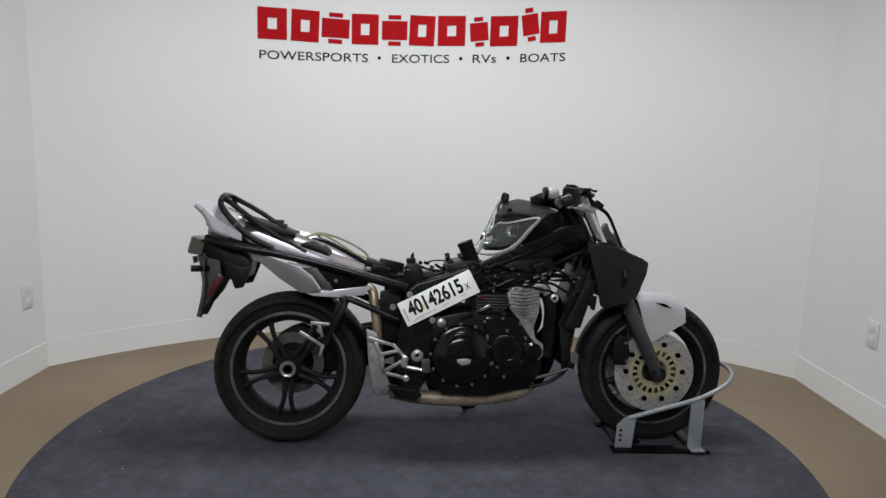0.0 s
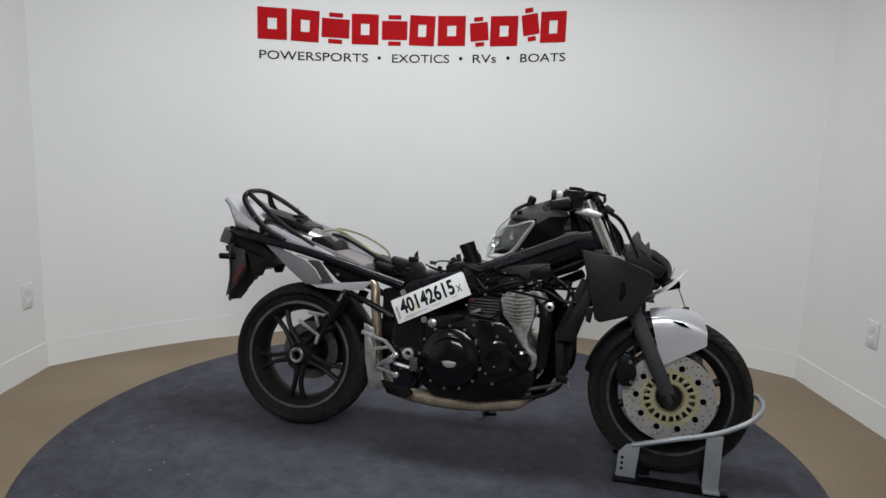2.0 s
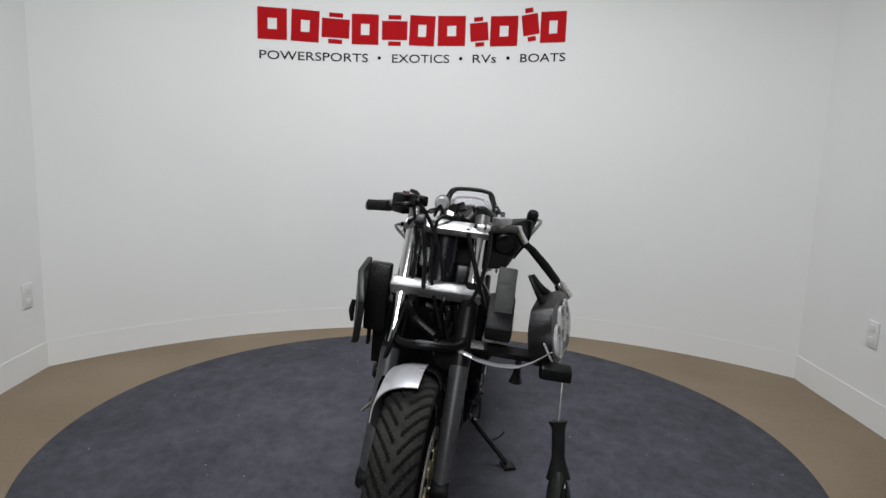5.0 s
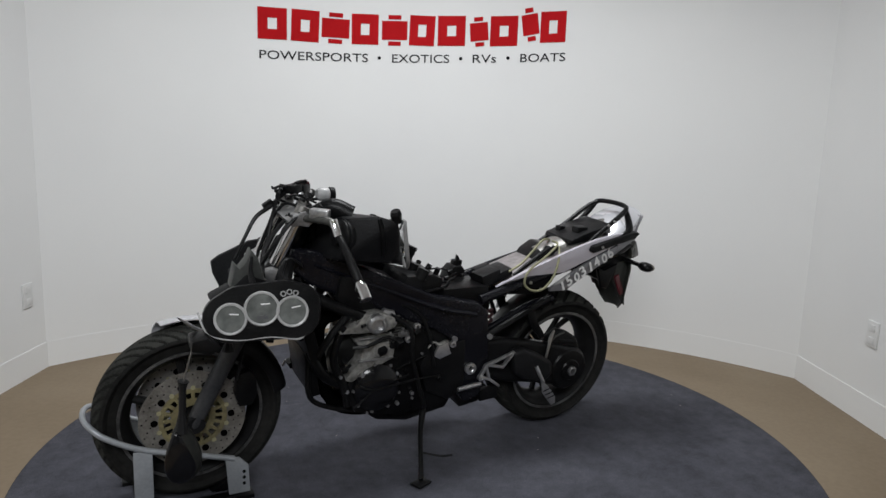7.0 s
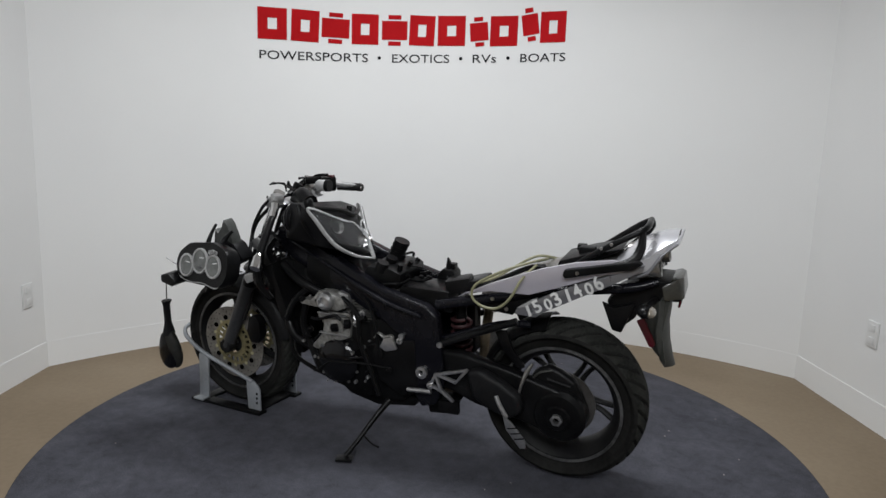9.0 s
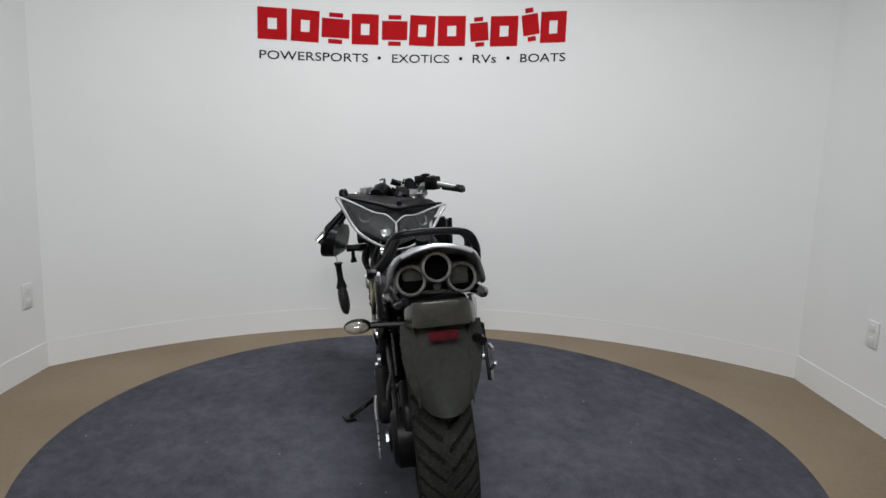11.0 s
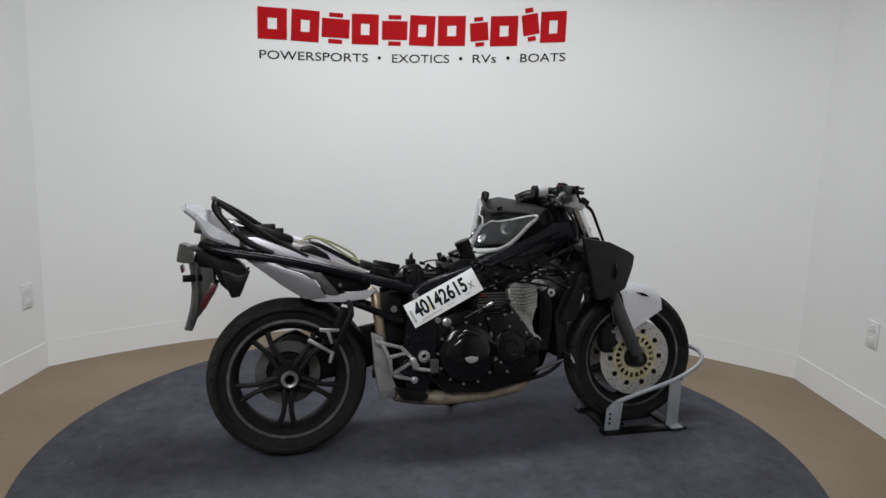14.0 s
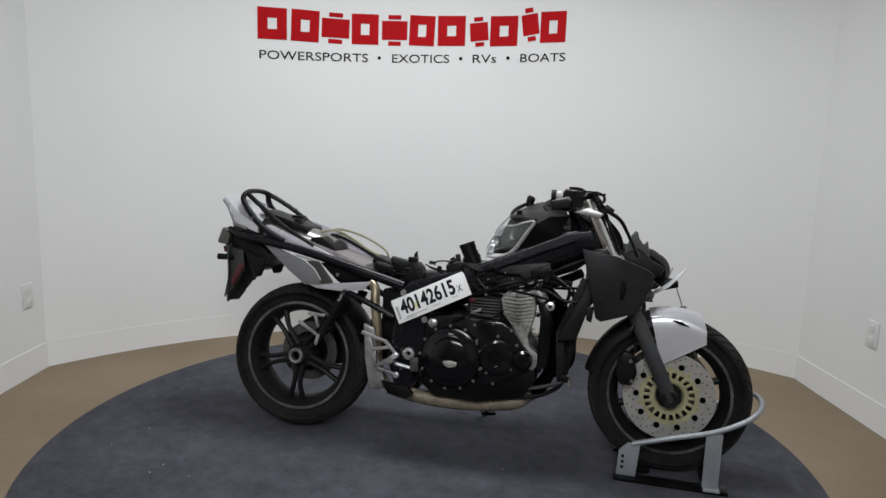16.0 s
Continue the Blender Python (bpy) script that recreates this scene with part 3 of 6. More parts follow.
rows = []
for i in range(15):
    t = i / 14
    low = Vector((0.845, -0.089, 0.402)).lerp(Vector((0.990, -0.087, 0.490)), t)
    crown = [polar(106 - 32 * t, 0.311, 0.020), polar(106 - 33 * t, 0.308, -0.022), polar(106 - 35 * t, 0.297, -0.058), polar(106 - 39 * t, 0.270, -0.081)]
    rows.append(spline(crown + [low], 5))
bp("front_mudguard", sheet(rows, 0.003), M_SILVER, None, "silver front mudguard, torn along its crown", S)
# solid piece, the darkness inside the vent is its colour
bp("mudguard_slot", prism([(0.872, 0.566), (0.905, 0.562), (0.932, 0.546), (0.900, 0.551)], -0.088, -0.072, 0.0, 1), M_BORE, None, "black vent slot", S)
bp("rear_inner_guard", guard(98, 169, 0.305, 0.066, 0.05), M_MATTE, None, "black rear half of the front mudguard", S)

# main frame
def spar(s):
    """Right spar; the left one sits lower at the head, as the frame is twisted."""
    pts = [(-0.105, 0.600), (-0.066, 0.632), (0.144, 0.697), (0.487, 0.850), (0.580, 0.868), (0.605, 0.80), (0.54, 0.765), (0.231, 0.642),
           (0.10, 0.585), (0.00, 0.520), (-0.005, 0.299), (-0.049, 0.225), (-0.112, 0.245), (-0.144, 0.343), (-0.118, 0.50)]
    if s > 0:
        pts = [(-0.115, 0.580), (-0.075, 0.612), (0.10, 0.652), (0.30, 0.735), (0.50, 0.812), (0.590, 0.83), (0.605, 0.77), (0.53, 0.705), (0.231, 0.580),
               (0.10, 0.530), (0.02, 0.480), (-0.005, 0.299), (-0.049, 0.225), (-0.112, 0.245), (-0.144, 0.343), (-0.128, 0.49)]
    bm = prism(pts, 0.105, 0.150, 0.010, 3)
    for v in bm.verts:
        u = min(1, max(0, (v.co.x - 0.05) / 0.5))
        v.co.y = (v.co.y - 0.075 * u) * s + (0.01 if s > 0 else 0)
    return bm


for s in (-1, 1):
    bp("frame_spar", spar(s), M_FRAME, None, "glossy black aluminium frame spar")
    bp("pivot_bolt", lathe([(0.022, 0.0), (0.022, 0.012), (0.012, 0.014), (0.008, 0.010), (0.008, 0.0)] if s > 0 else
                           [(0.022, 0.0), (0.022, -0.012), (0.012, -0.014), (0.008, -0.010), (0.008, 0.0)], (-0.058, 0.160 if s > 0 else -0.15, 0.365), 24), M_ALU)
bolt_row("frame_bolt", [(-0.005, 0.497), (-0.11, 0.525), (-0.09, 0.59)], -0.15, 0.012, 0.008, M_ALU, bike, B)
bolt_row("frame_bolt", [(-0.129, 0.481), (0.02, 0.49)], 0.16, 0.011, 0.010, M_ALU, bike, B)
bp("spar_ridge", tube([(-0.06, 0.160, 0.575), (0.10, 0.157, 0.615), (0.30, 0.120, 0.690), (0.52, 0.086, 0.775)], [0.014, 0.016, 0.016, 0.012], 8, True, 0.6), M_FRAME)
bp("spar_ridge", tube([(-0.06, -0.136, 0.600), (0.14, -0.126, 0.665), (0.34, -0.108, 0.745), (0.52, -0.080, 0.820)], [0.012, 0.014, 0.014, 0.010], 8, True, 0.6), M_FRAME)
bp("spar_seam", tube([(0.00, -0.152, 0.545), (0.12, -0.142, 0.610), (0.32, -0.112, 0.695), (0.50, -0.082, 0.775)], 0.005, 6), M_MATTE)
bp("cross_tube", rod((0.05, -0.11, 0.60), (0.05, 0.12, 0.60), 0.02), M_FRAME)

# engine
eng = new("engine")
eng.parent = bike
bp("crankcase", prism([(-0.03, 0.50), (-0.03, 0.27), (0.04, 0.215), (0.20, 0.205), (0.37, 0.245), (0.415, 0.31), (0.40, 0.40), (0.30, 0.50), (0.12, 0.53)],
                      -0.145, 0.135, 0.014), M_BLACK, eng, "black crankcase")
CC = (0.106, -0.145, 0.371)
bp("clutch_cover", lathe([(0.112, 0.0), (0.112, -0.022), (0.106, -0.034), (0.088, -0.040), (0.080, -0.052), (0.060, -0.060), (0.03, -0.064), (0.0006, -0.065), (0.0006, 0)], CC, 56),
   M_GLOSS, eng, "gloss black scuffed clutch cover")
bp("scuff", prism([(0.082, 0.362), (0.108, 0.367), (0.136, 0.362), (0.130, 0.346), (0.105, 0.340), (0.090, 0.347)], -0.2115, -0.2045, 0.002), M_DISC, eng, "bare metal scuff")
bp("cover_rib", tube([(0.098, -0.204, 0.415), (0.094, -0.194, 0.452), (0.092, -0.182, 0.474)], [0.003, 0.004, 0.003], 8), M_GLOSS, eng)
bp("cover_lobe", tube([(0.040, -0.180, 0.355), (0.050, -0.188, 0.415), (0.085, -0.190, 0.448), (0.130, -0.190, 0.445), (0.170, -0.184, 0.41)], [0.008, 0.013, 0.015, 0.013, 0.008], 10), M_GLOSS, eng)
bp("cover_plate", prism([(0.178, 0.498), (0.195, 0.514), (0.282, 0.516), (0.322, 0.492), (0.362, 0.437), (0.400, 0.398), (0.392, 0.362), (0.364, 0.340), (0.262, 0.282), (0.212, 0.285), (0.205, 0.338), (0.215, 0.39)],
                        -0.17, -0.14, 0.010), M_GLOSS, eng, "gloss black side cover")
bp("alternator_cover", lathe([(0.062, 0.0), (0.062, -0.016), (0.055, -0.024), (0.030, -0.027), (0.026, -0.022), (0.0006, -0.022), (0.0006, 0)], (0.272, -0.168, 0.387), 40), M_GLOSS, eng)
bp("pulse_cover", lathe([(0.034, 0.0), (0.034, -0.018), (0.026, -0.028), (0.0006, -0.032), (0.0006, 0)], (0.366, -0.168, 0.388), 32), M_GLOSS, eng)
sp = [(CC[0] + 0.116 * math.cos(radians(a)), CC[2] + 0.116 * math.sin(radians(a))) for a in range(10, 370, 28)]
bolt_row("cover_bolt", sp, -0.170, 0.0055, 0.008, M_STEEL, eng, B)
bolt_row("cover_bolt", [(0.186, 0.497), (0.272, 0.464), (0.197, 0.431), (0.231, 0.421), (0.208, 0.403), (0.253, 0.509), (0.318, 0.489), (0.341, 0.437), (0.214, 0.339), (0.264, 0.291),
                        (0.238, 0.328), (0.324, 0.351), (0.376, 0.372), (0.388, 0.405)], -0.170, 0.0055, 0.006, M_STEEL, eng, B)
bp("casting_boss", lathe([(0.017, 0), (0.017, -0.012), (0.010, -0.016), (0.0006, -0.016), (0.0006, 0)], (0.028, -0.150, 0.488), 20), M_ALU, eng, "bare alloy boss")
bp("cylinder_jacket", prism([(0.14, 0.50), (0.30, 0.50), (0.315, 0.60), (0.15, 0.61)], -0.118, 0.115, 0.004), M_BLACK, eng, "black cylinder block")
at_spots("cooling_fin", box((0, 0, 0), (0.110, 0.275, 0.0045), 0.001), M_FIN, [(0.214, -0.004, 0.512 + k * 0.0108) for k in range(8)], eng, B)
bp("cylinder_block", prism([(0.272, 0.600), (0.290, 0.622), (0.344, 0.638), (0.390, 0.625), (0.398, 0.58), (0.395, 0.535), (0.376, 0.47), (0.385, 0.43), (0.424, 0.402), (0.412, 0.36), (0.398, 0.344), (0.371, 0.358),
                            (0.357, 0.432), (0.317, 0.501), (0.282, 0.543)], -0.148, -0.09, 0.008), M_CASE, eng, "oxidised bare aluminium chain case")
for k in range(8):
    z = 0.520 + k * 0.0128
    bp("case_rib", tube([(0.292 + 0.02 * (k < 2) - 0.002 * k, -0.149, z + 0.004), (0.335, -0.154, z + 0.001), (0.392, -0.149, z + 0.010)], 0.0032, 6), M_CASE, eng)
bp("case_neck", tube([(0.375, -0.13, 0.625), (0.405, -0.135, 0.628), (0.428, -0.14, 0.60)], [0.02, 0.022, 0.018], 12), M_CASE, eng, "bare aluminium water neck")
bp("water_duct", tube([(0.422, -0.14, 0.595), (0.440, -0.14, 0.54), (0.436, -0.138, 0.46), (0.428, -0.13, 0.36)], [0.020, 0.026, 0.024, 0.022], 14), M_BLACK, eng, "black rubber water hose")
bp("lower_stay", tube([(0.33, -0.12, 0.262), (0.42, -0.135, 0.285), (0.51, -0.15, 0.318)], 0.007, 8), M_SOOT, eng)
bp("cylinder_head", prism([(0.13, 0.60), (0.40, 0.60), (0.45, 0.66), (0.44, 0.74), (0.30, 0.72), (0.14, 0.66)], -0.12, 0.12, 0.012), M_BLACK, eng, "black cylinder head")
bp("left_cylinder", prism([(0.392, 0.518), (0.330, 0.535), (0.258, 0.540), (0.240, 0.497), (0.246, 0.439), (0.300, 0.418), (0.350, 0.400), (0.392, 0.368), (0.426, 0.380), (0.372, 0.440), (0.362, 0.480)], 0.085, 0.150, 0.012), M_CASE, eng, "dusty bare aluminium cylinder side")
bp("cylinder_pad", prism([(0.332, 0.510), (0.274, 0.514), (0.266, 0.466), (0.328, 0.460)], 0.145, 0.163, 0.005), M_CASE, eng)
at_spots("cylinder_rib", box((0, 0, 0), (0.128, 0.012, 0.006), 0.002), M_ALU, [(0.315, 0.151, 0.448), (0.318, 0.151, 0.527)], eng, B)
bp("pump_body", prism([(0.452, 0.572), (0.400, 0.578), (0.367, 0.616), (0.310, 0.618), (0.257, 0.595), (0.250, 0.562), (0.287, 0.546), (0.382, 0.550), (0.452, 0.555)], 0.115, 0.165, 0.010), M_CASE, eng, "oxidised aluminium water pump body")
bp("water_pump", lathe([(0.033, 0), (0.033, 0.035), (0.026, 0.044), (0.020, 0.045), (0.018, 0.030), (0.0006, 0.030), (0.0006, 0)], (0.329, 0.150, 0.584), 24), M_ALU, eng, "bare aluminium water pump")
bp("selector_bracket", tube([(0.129, 0.172, 0.470), (0.110, 0.172, 0.492), (0.085, 0.172, 0.480), (0.055, 0.172, 0.488), (0.048, 0.172, 0.465)], [0.004, 0.006, 0.010, 0.009, 0.005], 8, True, 0.6), M_CASE, eng, "bare alloy selector bracket")
for x, z in ((0.175, 0.556), (0.027, 0.472), (0.204, 0.512)):
    bp("casting_boss", lathe([(0.012, 0), (0.012, 0.012), (0.005, 0.014), (0.005, 0.0)], (x, 0.160, z), 16), M_ALU, eng)
bp("head_lug", prism([(0.235, 0.56), (0.25, 0.61), (0.29, 0.62), (0.305, 0.585), (0.28, 0.555)], 0.10, 0.145, 0.008), M_ALU, eng)
bp("sensor", rod((0.225, 0.14, 0.52), (0.205, 0.165, 0.535), 0.011, 10, 0.002), M_ALU, eng)
bp("engine_mount", prism([(0.035, 0.44), (0.055, 0.49), (0.085, 0.48), (0.105, 0.44), (0.08, 0.425)], 0.165, 0.178, 0.004), M_ALU, eng, "small alloy mount")
for pts, r in (([(0.27, 0.15, 0.60), (0.20, 0.168, 0.55), (0.19, 0.172, 0.45), (0.16, 0.168, 0.36), (0.12, 0.165, 0.24)], 0.009),
               ([(0.25, 0.12, 0.64), (0.16, 0.15, 0.59), (0.12, 0.170, 0.50), (0.10, 0.172, 0.40)], 0.007),
               ([(0.44, 0.14, 0.56), (0.46, 0.14, 0.46), (0.42, 0.14, 0.36), (0.40, 0.13, 0.28)], 0.014),
               ([(0.42, 0.15, 0.62), (0.48, 0.165, 0.56), (0.52, 0.16, 0.49)], 0.012)):
    bp("engine_hose", tube(pts, r, 8), M_BLACK, eng)
for p in ((0.18, 0.155, 0.42), (0.235, 0.150, 0.385), (0.36, 0.150, 0.40), (0.41, 0.140, 0.34), (0.225, 0.150, 0.27), (0.17, 0.150, 0.30)):
    bp("case_bolt", rod(p, (p[0], p[1] + 0.012, p[2]), 0.007, 8, 0.001), M_ALU, eng)
# right-hand clutter
for pts, r in (([(0.16, -0.13, 0.60), (0.24, -0.148, 0.625), (0.36, -0.135, 0.66), (0.48, -0.115, 0.72), (0.57, -0.10, 0.76)], 0.007),
               ([(0.20, -0.12, 0.66), (0.30, -0.14, 0.645), (0.40, -0.13, 0.665), (0.50, -0.12, 0.66), (0.54, -0.13, 0.60)], 0.009),
               ([(0.10, -0.15, 0.50), (0.17, -0.165, 0.535), (0.24, -0.155, 0.53), (0.28, -0.15, 0.56)], 0.006),
               ([(0.40, -0.12, 0.70), (0.46, -0.15, 0.69), (0.51, -0.155, 0.65), (0.50, -0.15, 0.59)], 0.006)):
    bp("engine_hose", tube(pts, r, 8), M_BLACK, eng)
bp("ignition_coil", box((0.41, -0.12, 0.70), (0.075, 0.035, 0.04), 0.005, (0, -22, 0)), M_BLACK, eng, "black ignition coil")
for k in range(3):
    bp("coil_lead", rod((0.335 + 0.032 * k, -0.150, 0.645 + 0.014 * k), (0.352 + 0.032 * k, -0.150, 0.648 + 0.014 * k), 0.003, 6), M_ALU, eng)
bp("banjo_bolt", lathe([(0.016, 0), (0.016, -0.012), (0.007, -0.014), (0.007, 0)], (0.448, -0.148, 0.585), 16), M_ALU, eng)
bp("clip", box((0.17, -0.158, 0.585), (0.018, 0.012, 0.014), 0.002), M_TAIL, eng, "small red clip")
bp("breather", tube([(0.15, -0.155, 0.52), (0.175, -0.165, 0.54), (0.205, -0.165, 0.555)], 0.006, 7), M_ALU, eng)
bp("peg_bracket", box((0.515, -0.15, 0.335), (0.03, 0.05, 0.022), 0.004, (0, 20, 0)), M_BLACK, eng)
bp("peg_pin", rod((0.53, -0.165, 0.34), (0.535, -0.19, 0.31), 0.005, 8), M_STEEL, eng)
bp("stator_cover", lathe([(0.085, 0.0), (0.085, 0.02), (0.07, 0.035), (0.03, 0.042), (0.0006, 0.043), (0.0006, 0)], (0.302, 0.135, 0.340), 40), M_GLOSS, eng, "black stator cover")
bp("sprocket_cover", prism([(-0.03, 0.48), (0.12, 0.47), (0.15, 0.40), (0.12, 0.30), (0.02, 0.25), (-0.04, 0.30)], 0.13, 0.165, 0.012), M_BLACK, eng)
bolt_row("cover_bolt", [(0.302 + 0.088 * math.cos(radians(a)), 0.340 + 0.088 * math.sin(radians(a))) for a in range(0, 360, 40)], 0.15, 0.006, 0.006, M_STEEL, eng, B)

# exhaust
exh = new("exhaust")
exh.parent = bike
for y in (-0.060, 0.0, 0.060):
    bp("header_pipe", tube([(0.41, y, 0.60), (0.485, y, 0.55), (0.47, y, 0.38), (0.42, y * 0.9, 0.255), (0.30, y * 0.7 - 0.02, 0.195), (0.20, -0.05 + y * 0.4, 0.185)], 0.021, 12), M_BORE, exh)
bp("collector", tube([(0.395, -0.075, 0.250), (0.33, -0.07, 0.205), (0.16, -0.065, 0.185), (0.05, -0.07, 0.182), (-0.06, -0.07, 0.188), (-0.15, -0.08, 0.21)], [0.024, 0.030, 0.034, 0.03, 0.026, 0.026], 14), M_MUD, exh, "dirty heat-tinted steel collector pipe")
bp("link_pipe", tube([(-0.15, -0.08, 0.21), (-0.19, -0.088, 0.28), (-0.207, -0.088, 0.449), (-0.220, -0.085, 0.535), (-0.235, -0.07, 0.60), (-0.34, -0.02, 0.645)], 0.018, 14), M_EXH, exh, "golden heat-tinted link pipe")
bp("heat_shield", prism([(-0.249, 0.459), (-0.204, 0.442), (-0.188, 0.344), (-0.150, 0.235), (-0.165, 0.21), (-0.215, 0.208), (-0.237, 0.324)], -0.128, -0.116, 0.006, 3), M_ALU, exh, "brushed aluminium heat shield")
bp("silencer", tube([(-0.42, 0, 0.735), (-0.55, 0, 0.765), (-0.67, 0, 0.79), (-0.73, 0.0, 0.805)], [0.05, 0.085, 0.09, 0.075], 20, True, 0.55), M_STEEL, exh, "steel underseat silencer")
for x, y, z, r in ((-0.846, 0.0, 0.858, 0.040), (-0.822, -0.066, 0.822, 0.041), (-0.830, 0.067, 0.826, 0.041)):
    pipe = bp("outlet_pipe", lathe([(r - 0.003, 0.0), (r, 0.004), (r, 0.06), (r - 0.006, 0.12), (r - 0.010, 0.12), (r - 0.007, 0.06), (r - 0.009, 0.004)], (0, 0, 0), 32, "x"), M_PIPE, exh, "bare steel outlet with a sooty bore",
              B @ pose(x, y, z, 0, 12, 0))
    bp("outlet_core", lathe([(r - 0.0075, 0.012), (r - 0.0075, 0.040), (r - 0.030, 0.040), (0.0004, 0.040), (0.0004, 0.036), (r - 0.0088, 0.036), (r - 0.0085, 0.012)], (0, 0, 0), 28, "x"), M_BORE, pipe, "black sooty bore", B @ pose(x, y, z, 0, 12, 0))
bp("outlet_plate", prism([(-0.800, 0.858), (-0.793, 0.80), (-0.775, 0.782), (-0.760, 0.79), (-0.765, 0.865)], -0.088, 0.088, 0.010), M_OUTLET, exh, "dull grey outlet plate")
bp("plate_bolt", rod((-0.790, 0.0, 0.808), (-0.822, 0.0, 0.803), 0.010, 12, 0.002), M_STEEL, exh)

for bm in bars(-0.150, -0.135, 0.030, [(0.562, 0.68), (0.485, 0.488)], [(0.488, 0.488), (0.499, 0.320)]):
    bp("radiator_bracket", bm, M_MATTE, None, "black radiator bracket")
# radiator and cooling
bp("radiator", prism([(0.575, 0.70), (0.605, 0.69), (0.545, 0.475), (0.505, 0.478)], -0.165, 0.165, 0.006), M_BLACK, None, "black radiator core")
bp("radiator_tank", prism([(0.57, 0.665), (0.60, 0.65), (0.545, 0.478), (0.478, 0.468), (0.50, 0.52)], -0.182, -0.160, 0.006), M_MATTE)
bp("coolant_hose", tube([(0.55, 0.12, 0.69), (0.45, 0.15, 0.64), (0.36, 0.14, 0.60)], 0.018, 12), M_BLACK)
bp("coolant_hose", tube([(0.54, 0.13, 0.50), (0.50, 0.15, 0.42), (0.43, 0.12, 0.36)], 0.018, 12), M_BLACK)
bp("oil_cooler", box((0.520, 0.0, 0.405), (0.032, 0.22, 0.17), 0.005, (0, 10, 0)), M_BLACK, None, "black oil cooler")
bp("cooler_frame", tube([(0.535, 0.11, 0.47), (0.53, 0.12, 0.33), (0.45, 0.11, 0.27), (0.36, 0.10, 0.24)], 0.009, 8), M_BLACK)
bp("cooler_stay", tube([(0.50, -0.14, 0.47), (0.512, -0.14, 0.33), (0.44, -0.13, 0.26), (0.32, -0.12, 0.235)], 0.008, 8), M_BLACK)

bp("radiator_shroud", prism([(0.585, 0.80), (0.63, 0.80), (0.645, 0.70), (0.625, 0.60), (0.60, 0.60)], -0.205, -0.14, 0.008), M_BLACK, None, "black radiator shroud")
# right fairing panel
bm = prism([(0.545, 0.800), (0.66, 0.782), (0.765, 0.742), (0.790, 0.726), (0.784, 0.685), (0.745, 0.598), (0.70, 0.580), (0.622, 0.556), (0.604, 0.566), (0.578, 0.68)], -0.230, -0.212, 0.006)
for v in bm.verts:
    v.co.y += 0.30 * max(0, v.co.x - 0.67)
panel = bp("side_panel", bm, M_PANEL, None, "scuffed matte black inner fairing panel")
bm = tube([(0.688, -0.226, 0.700), (0.690, -0.229, 0.670), (0.684, -0.226, 0.638)], [0.006, 0.009, 0.005], 8)
bp("panel_slot", bm, M_BLACK, panel)
bp("panel_bracket", prism([(0.572, 0.60), (0.60, 0.60), (0.592, 0.545), (0.575, 0.552)], -0.195, -0.185, 0.003), M_BLACK)

# torn-off headlamp, lying reversed on the frame
def hull(pts, bev=0.0):
    bm = bmesh.new()
    for p in pts:
        bm.verts.new(p)
    r = bmesh.ops.convex_hull(bm, input=bm.verts)
    bmesh.ops.delete(bm, geom=[v for v in bm.verts if not v.link_faces], context="VERTS")
    bmesh.ops.dissolve_limit(bm, angle_limit=radians(6), verts=bm.verts, edges=bm.edges)
    return bevel(bm, bev, 2, 20)


def mirror_pts(pts):
    return pts + [(x, -y, z) for x, y, z in pts if abs(y) > 1e-6]


A_ = Matrix.Translation((0.30, 0.055, 0.85)) @ Matrix.Rotation(radians(8.5), 4, "Z") @ Matrix.Rotation(radians(9), 4, "X") @ Matrix.Diagonal((1.0, 1.10, 1.10, 1)) @ Matrix.Translation((-0.30, 0, -0.848))
BA = B @ A_
airbox = bp("headlamp", hull(mirror_pts([(0.205, 0.02, 0.755), (0.350, 0.205, 0.905), (0.30, 0.13, 0.80), (0.40, 0.17, 0.925), (0.262, 0.0, 0.875), (0.30, 0.06, 0.905), (0.47, 0.11, 0.92),
                                           (0.50, 0.09, 0.80), (0.33, 0.12, 0.78)]), 0.010), M_MATTE, None, "torn-off headlamp unit in a matte black shell, facing backwards", BA)


def slab(quad, thick=0.004, push=0.003):
    """A flat plate through corner points, thickened to one side."""
    bm = bmesh.new()
    bm.faces.new([bm.verts.new(p) for p in quad])
    bm.normal_update()
    bm.faces.ensure_lookup_table()
    n = bm.faces[0].normal.copy()
    if n.x > 0:
        n = -n
    r = bmesh.ops.extrude_face_region(bm, geom=bm.faces[:])
    for v in r["geom"]:
        if isinstance(v, bmesh.types.BMVert):
            v.co += n * thick
    bmesh.ops.translate(bm, vec=n * push, verts=bm.verts)
    bmesh.ops.recalc_face_normals(bm, faces=bm.faces)
    return bevel(bm, 0.0015, 1)


def bowl(c, r, s, material):
    """A chrome reflector bowl behind a headlamp lens."""
    q = Vector((-0.80, 0.42 * s, 0.42)).to_track_quat("X", "Z").to_matrix().to_4x4()
    bm = lathe([(r, 0.010), (r * 0.98, 0.012), (r * 0.8, 0.006), (r * 0.5, 0.002), (r * 0.2, 0.001), (0.0006, 0.006), (0.0006, -0.008), (r * 0.8, -0.006)], (0, 0, 0), 28, "x")
    bp("reflector", bm, material, airbox, "dull chromed reflector bowl", BA @ Matrix.Translation(c) @ q)


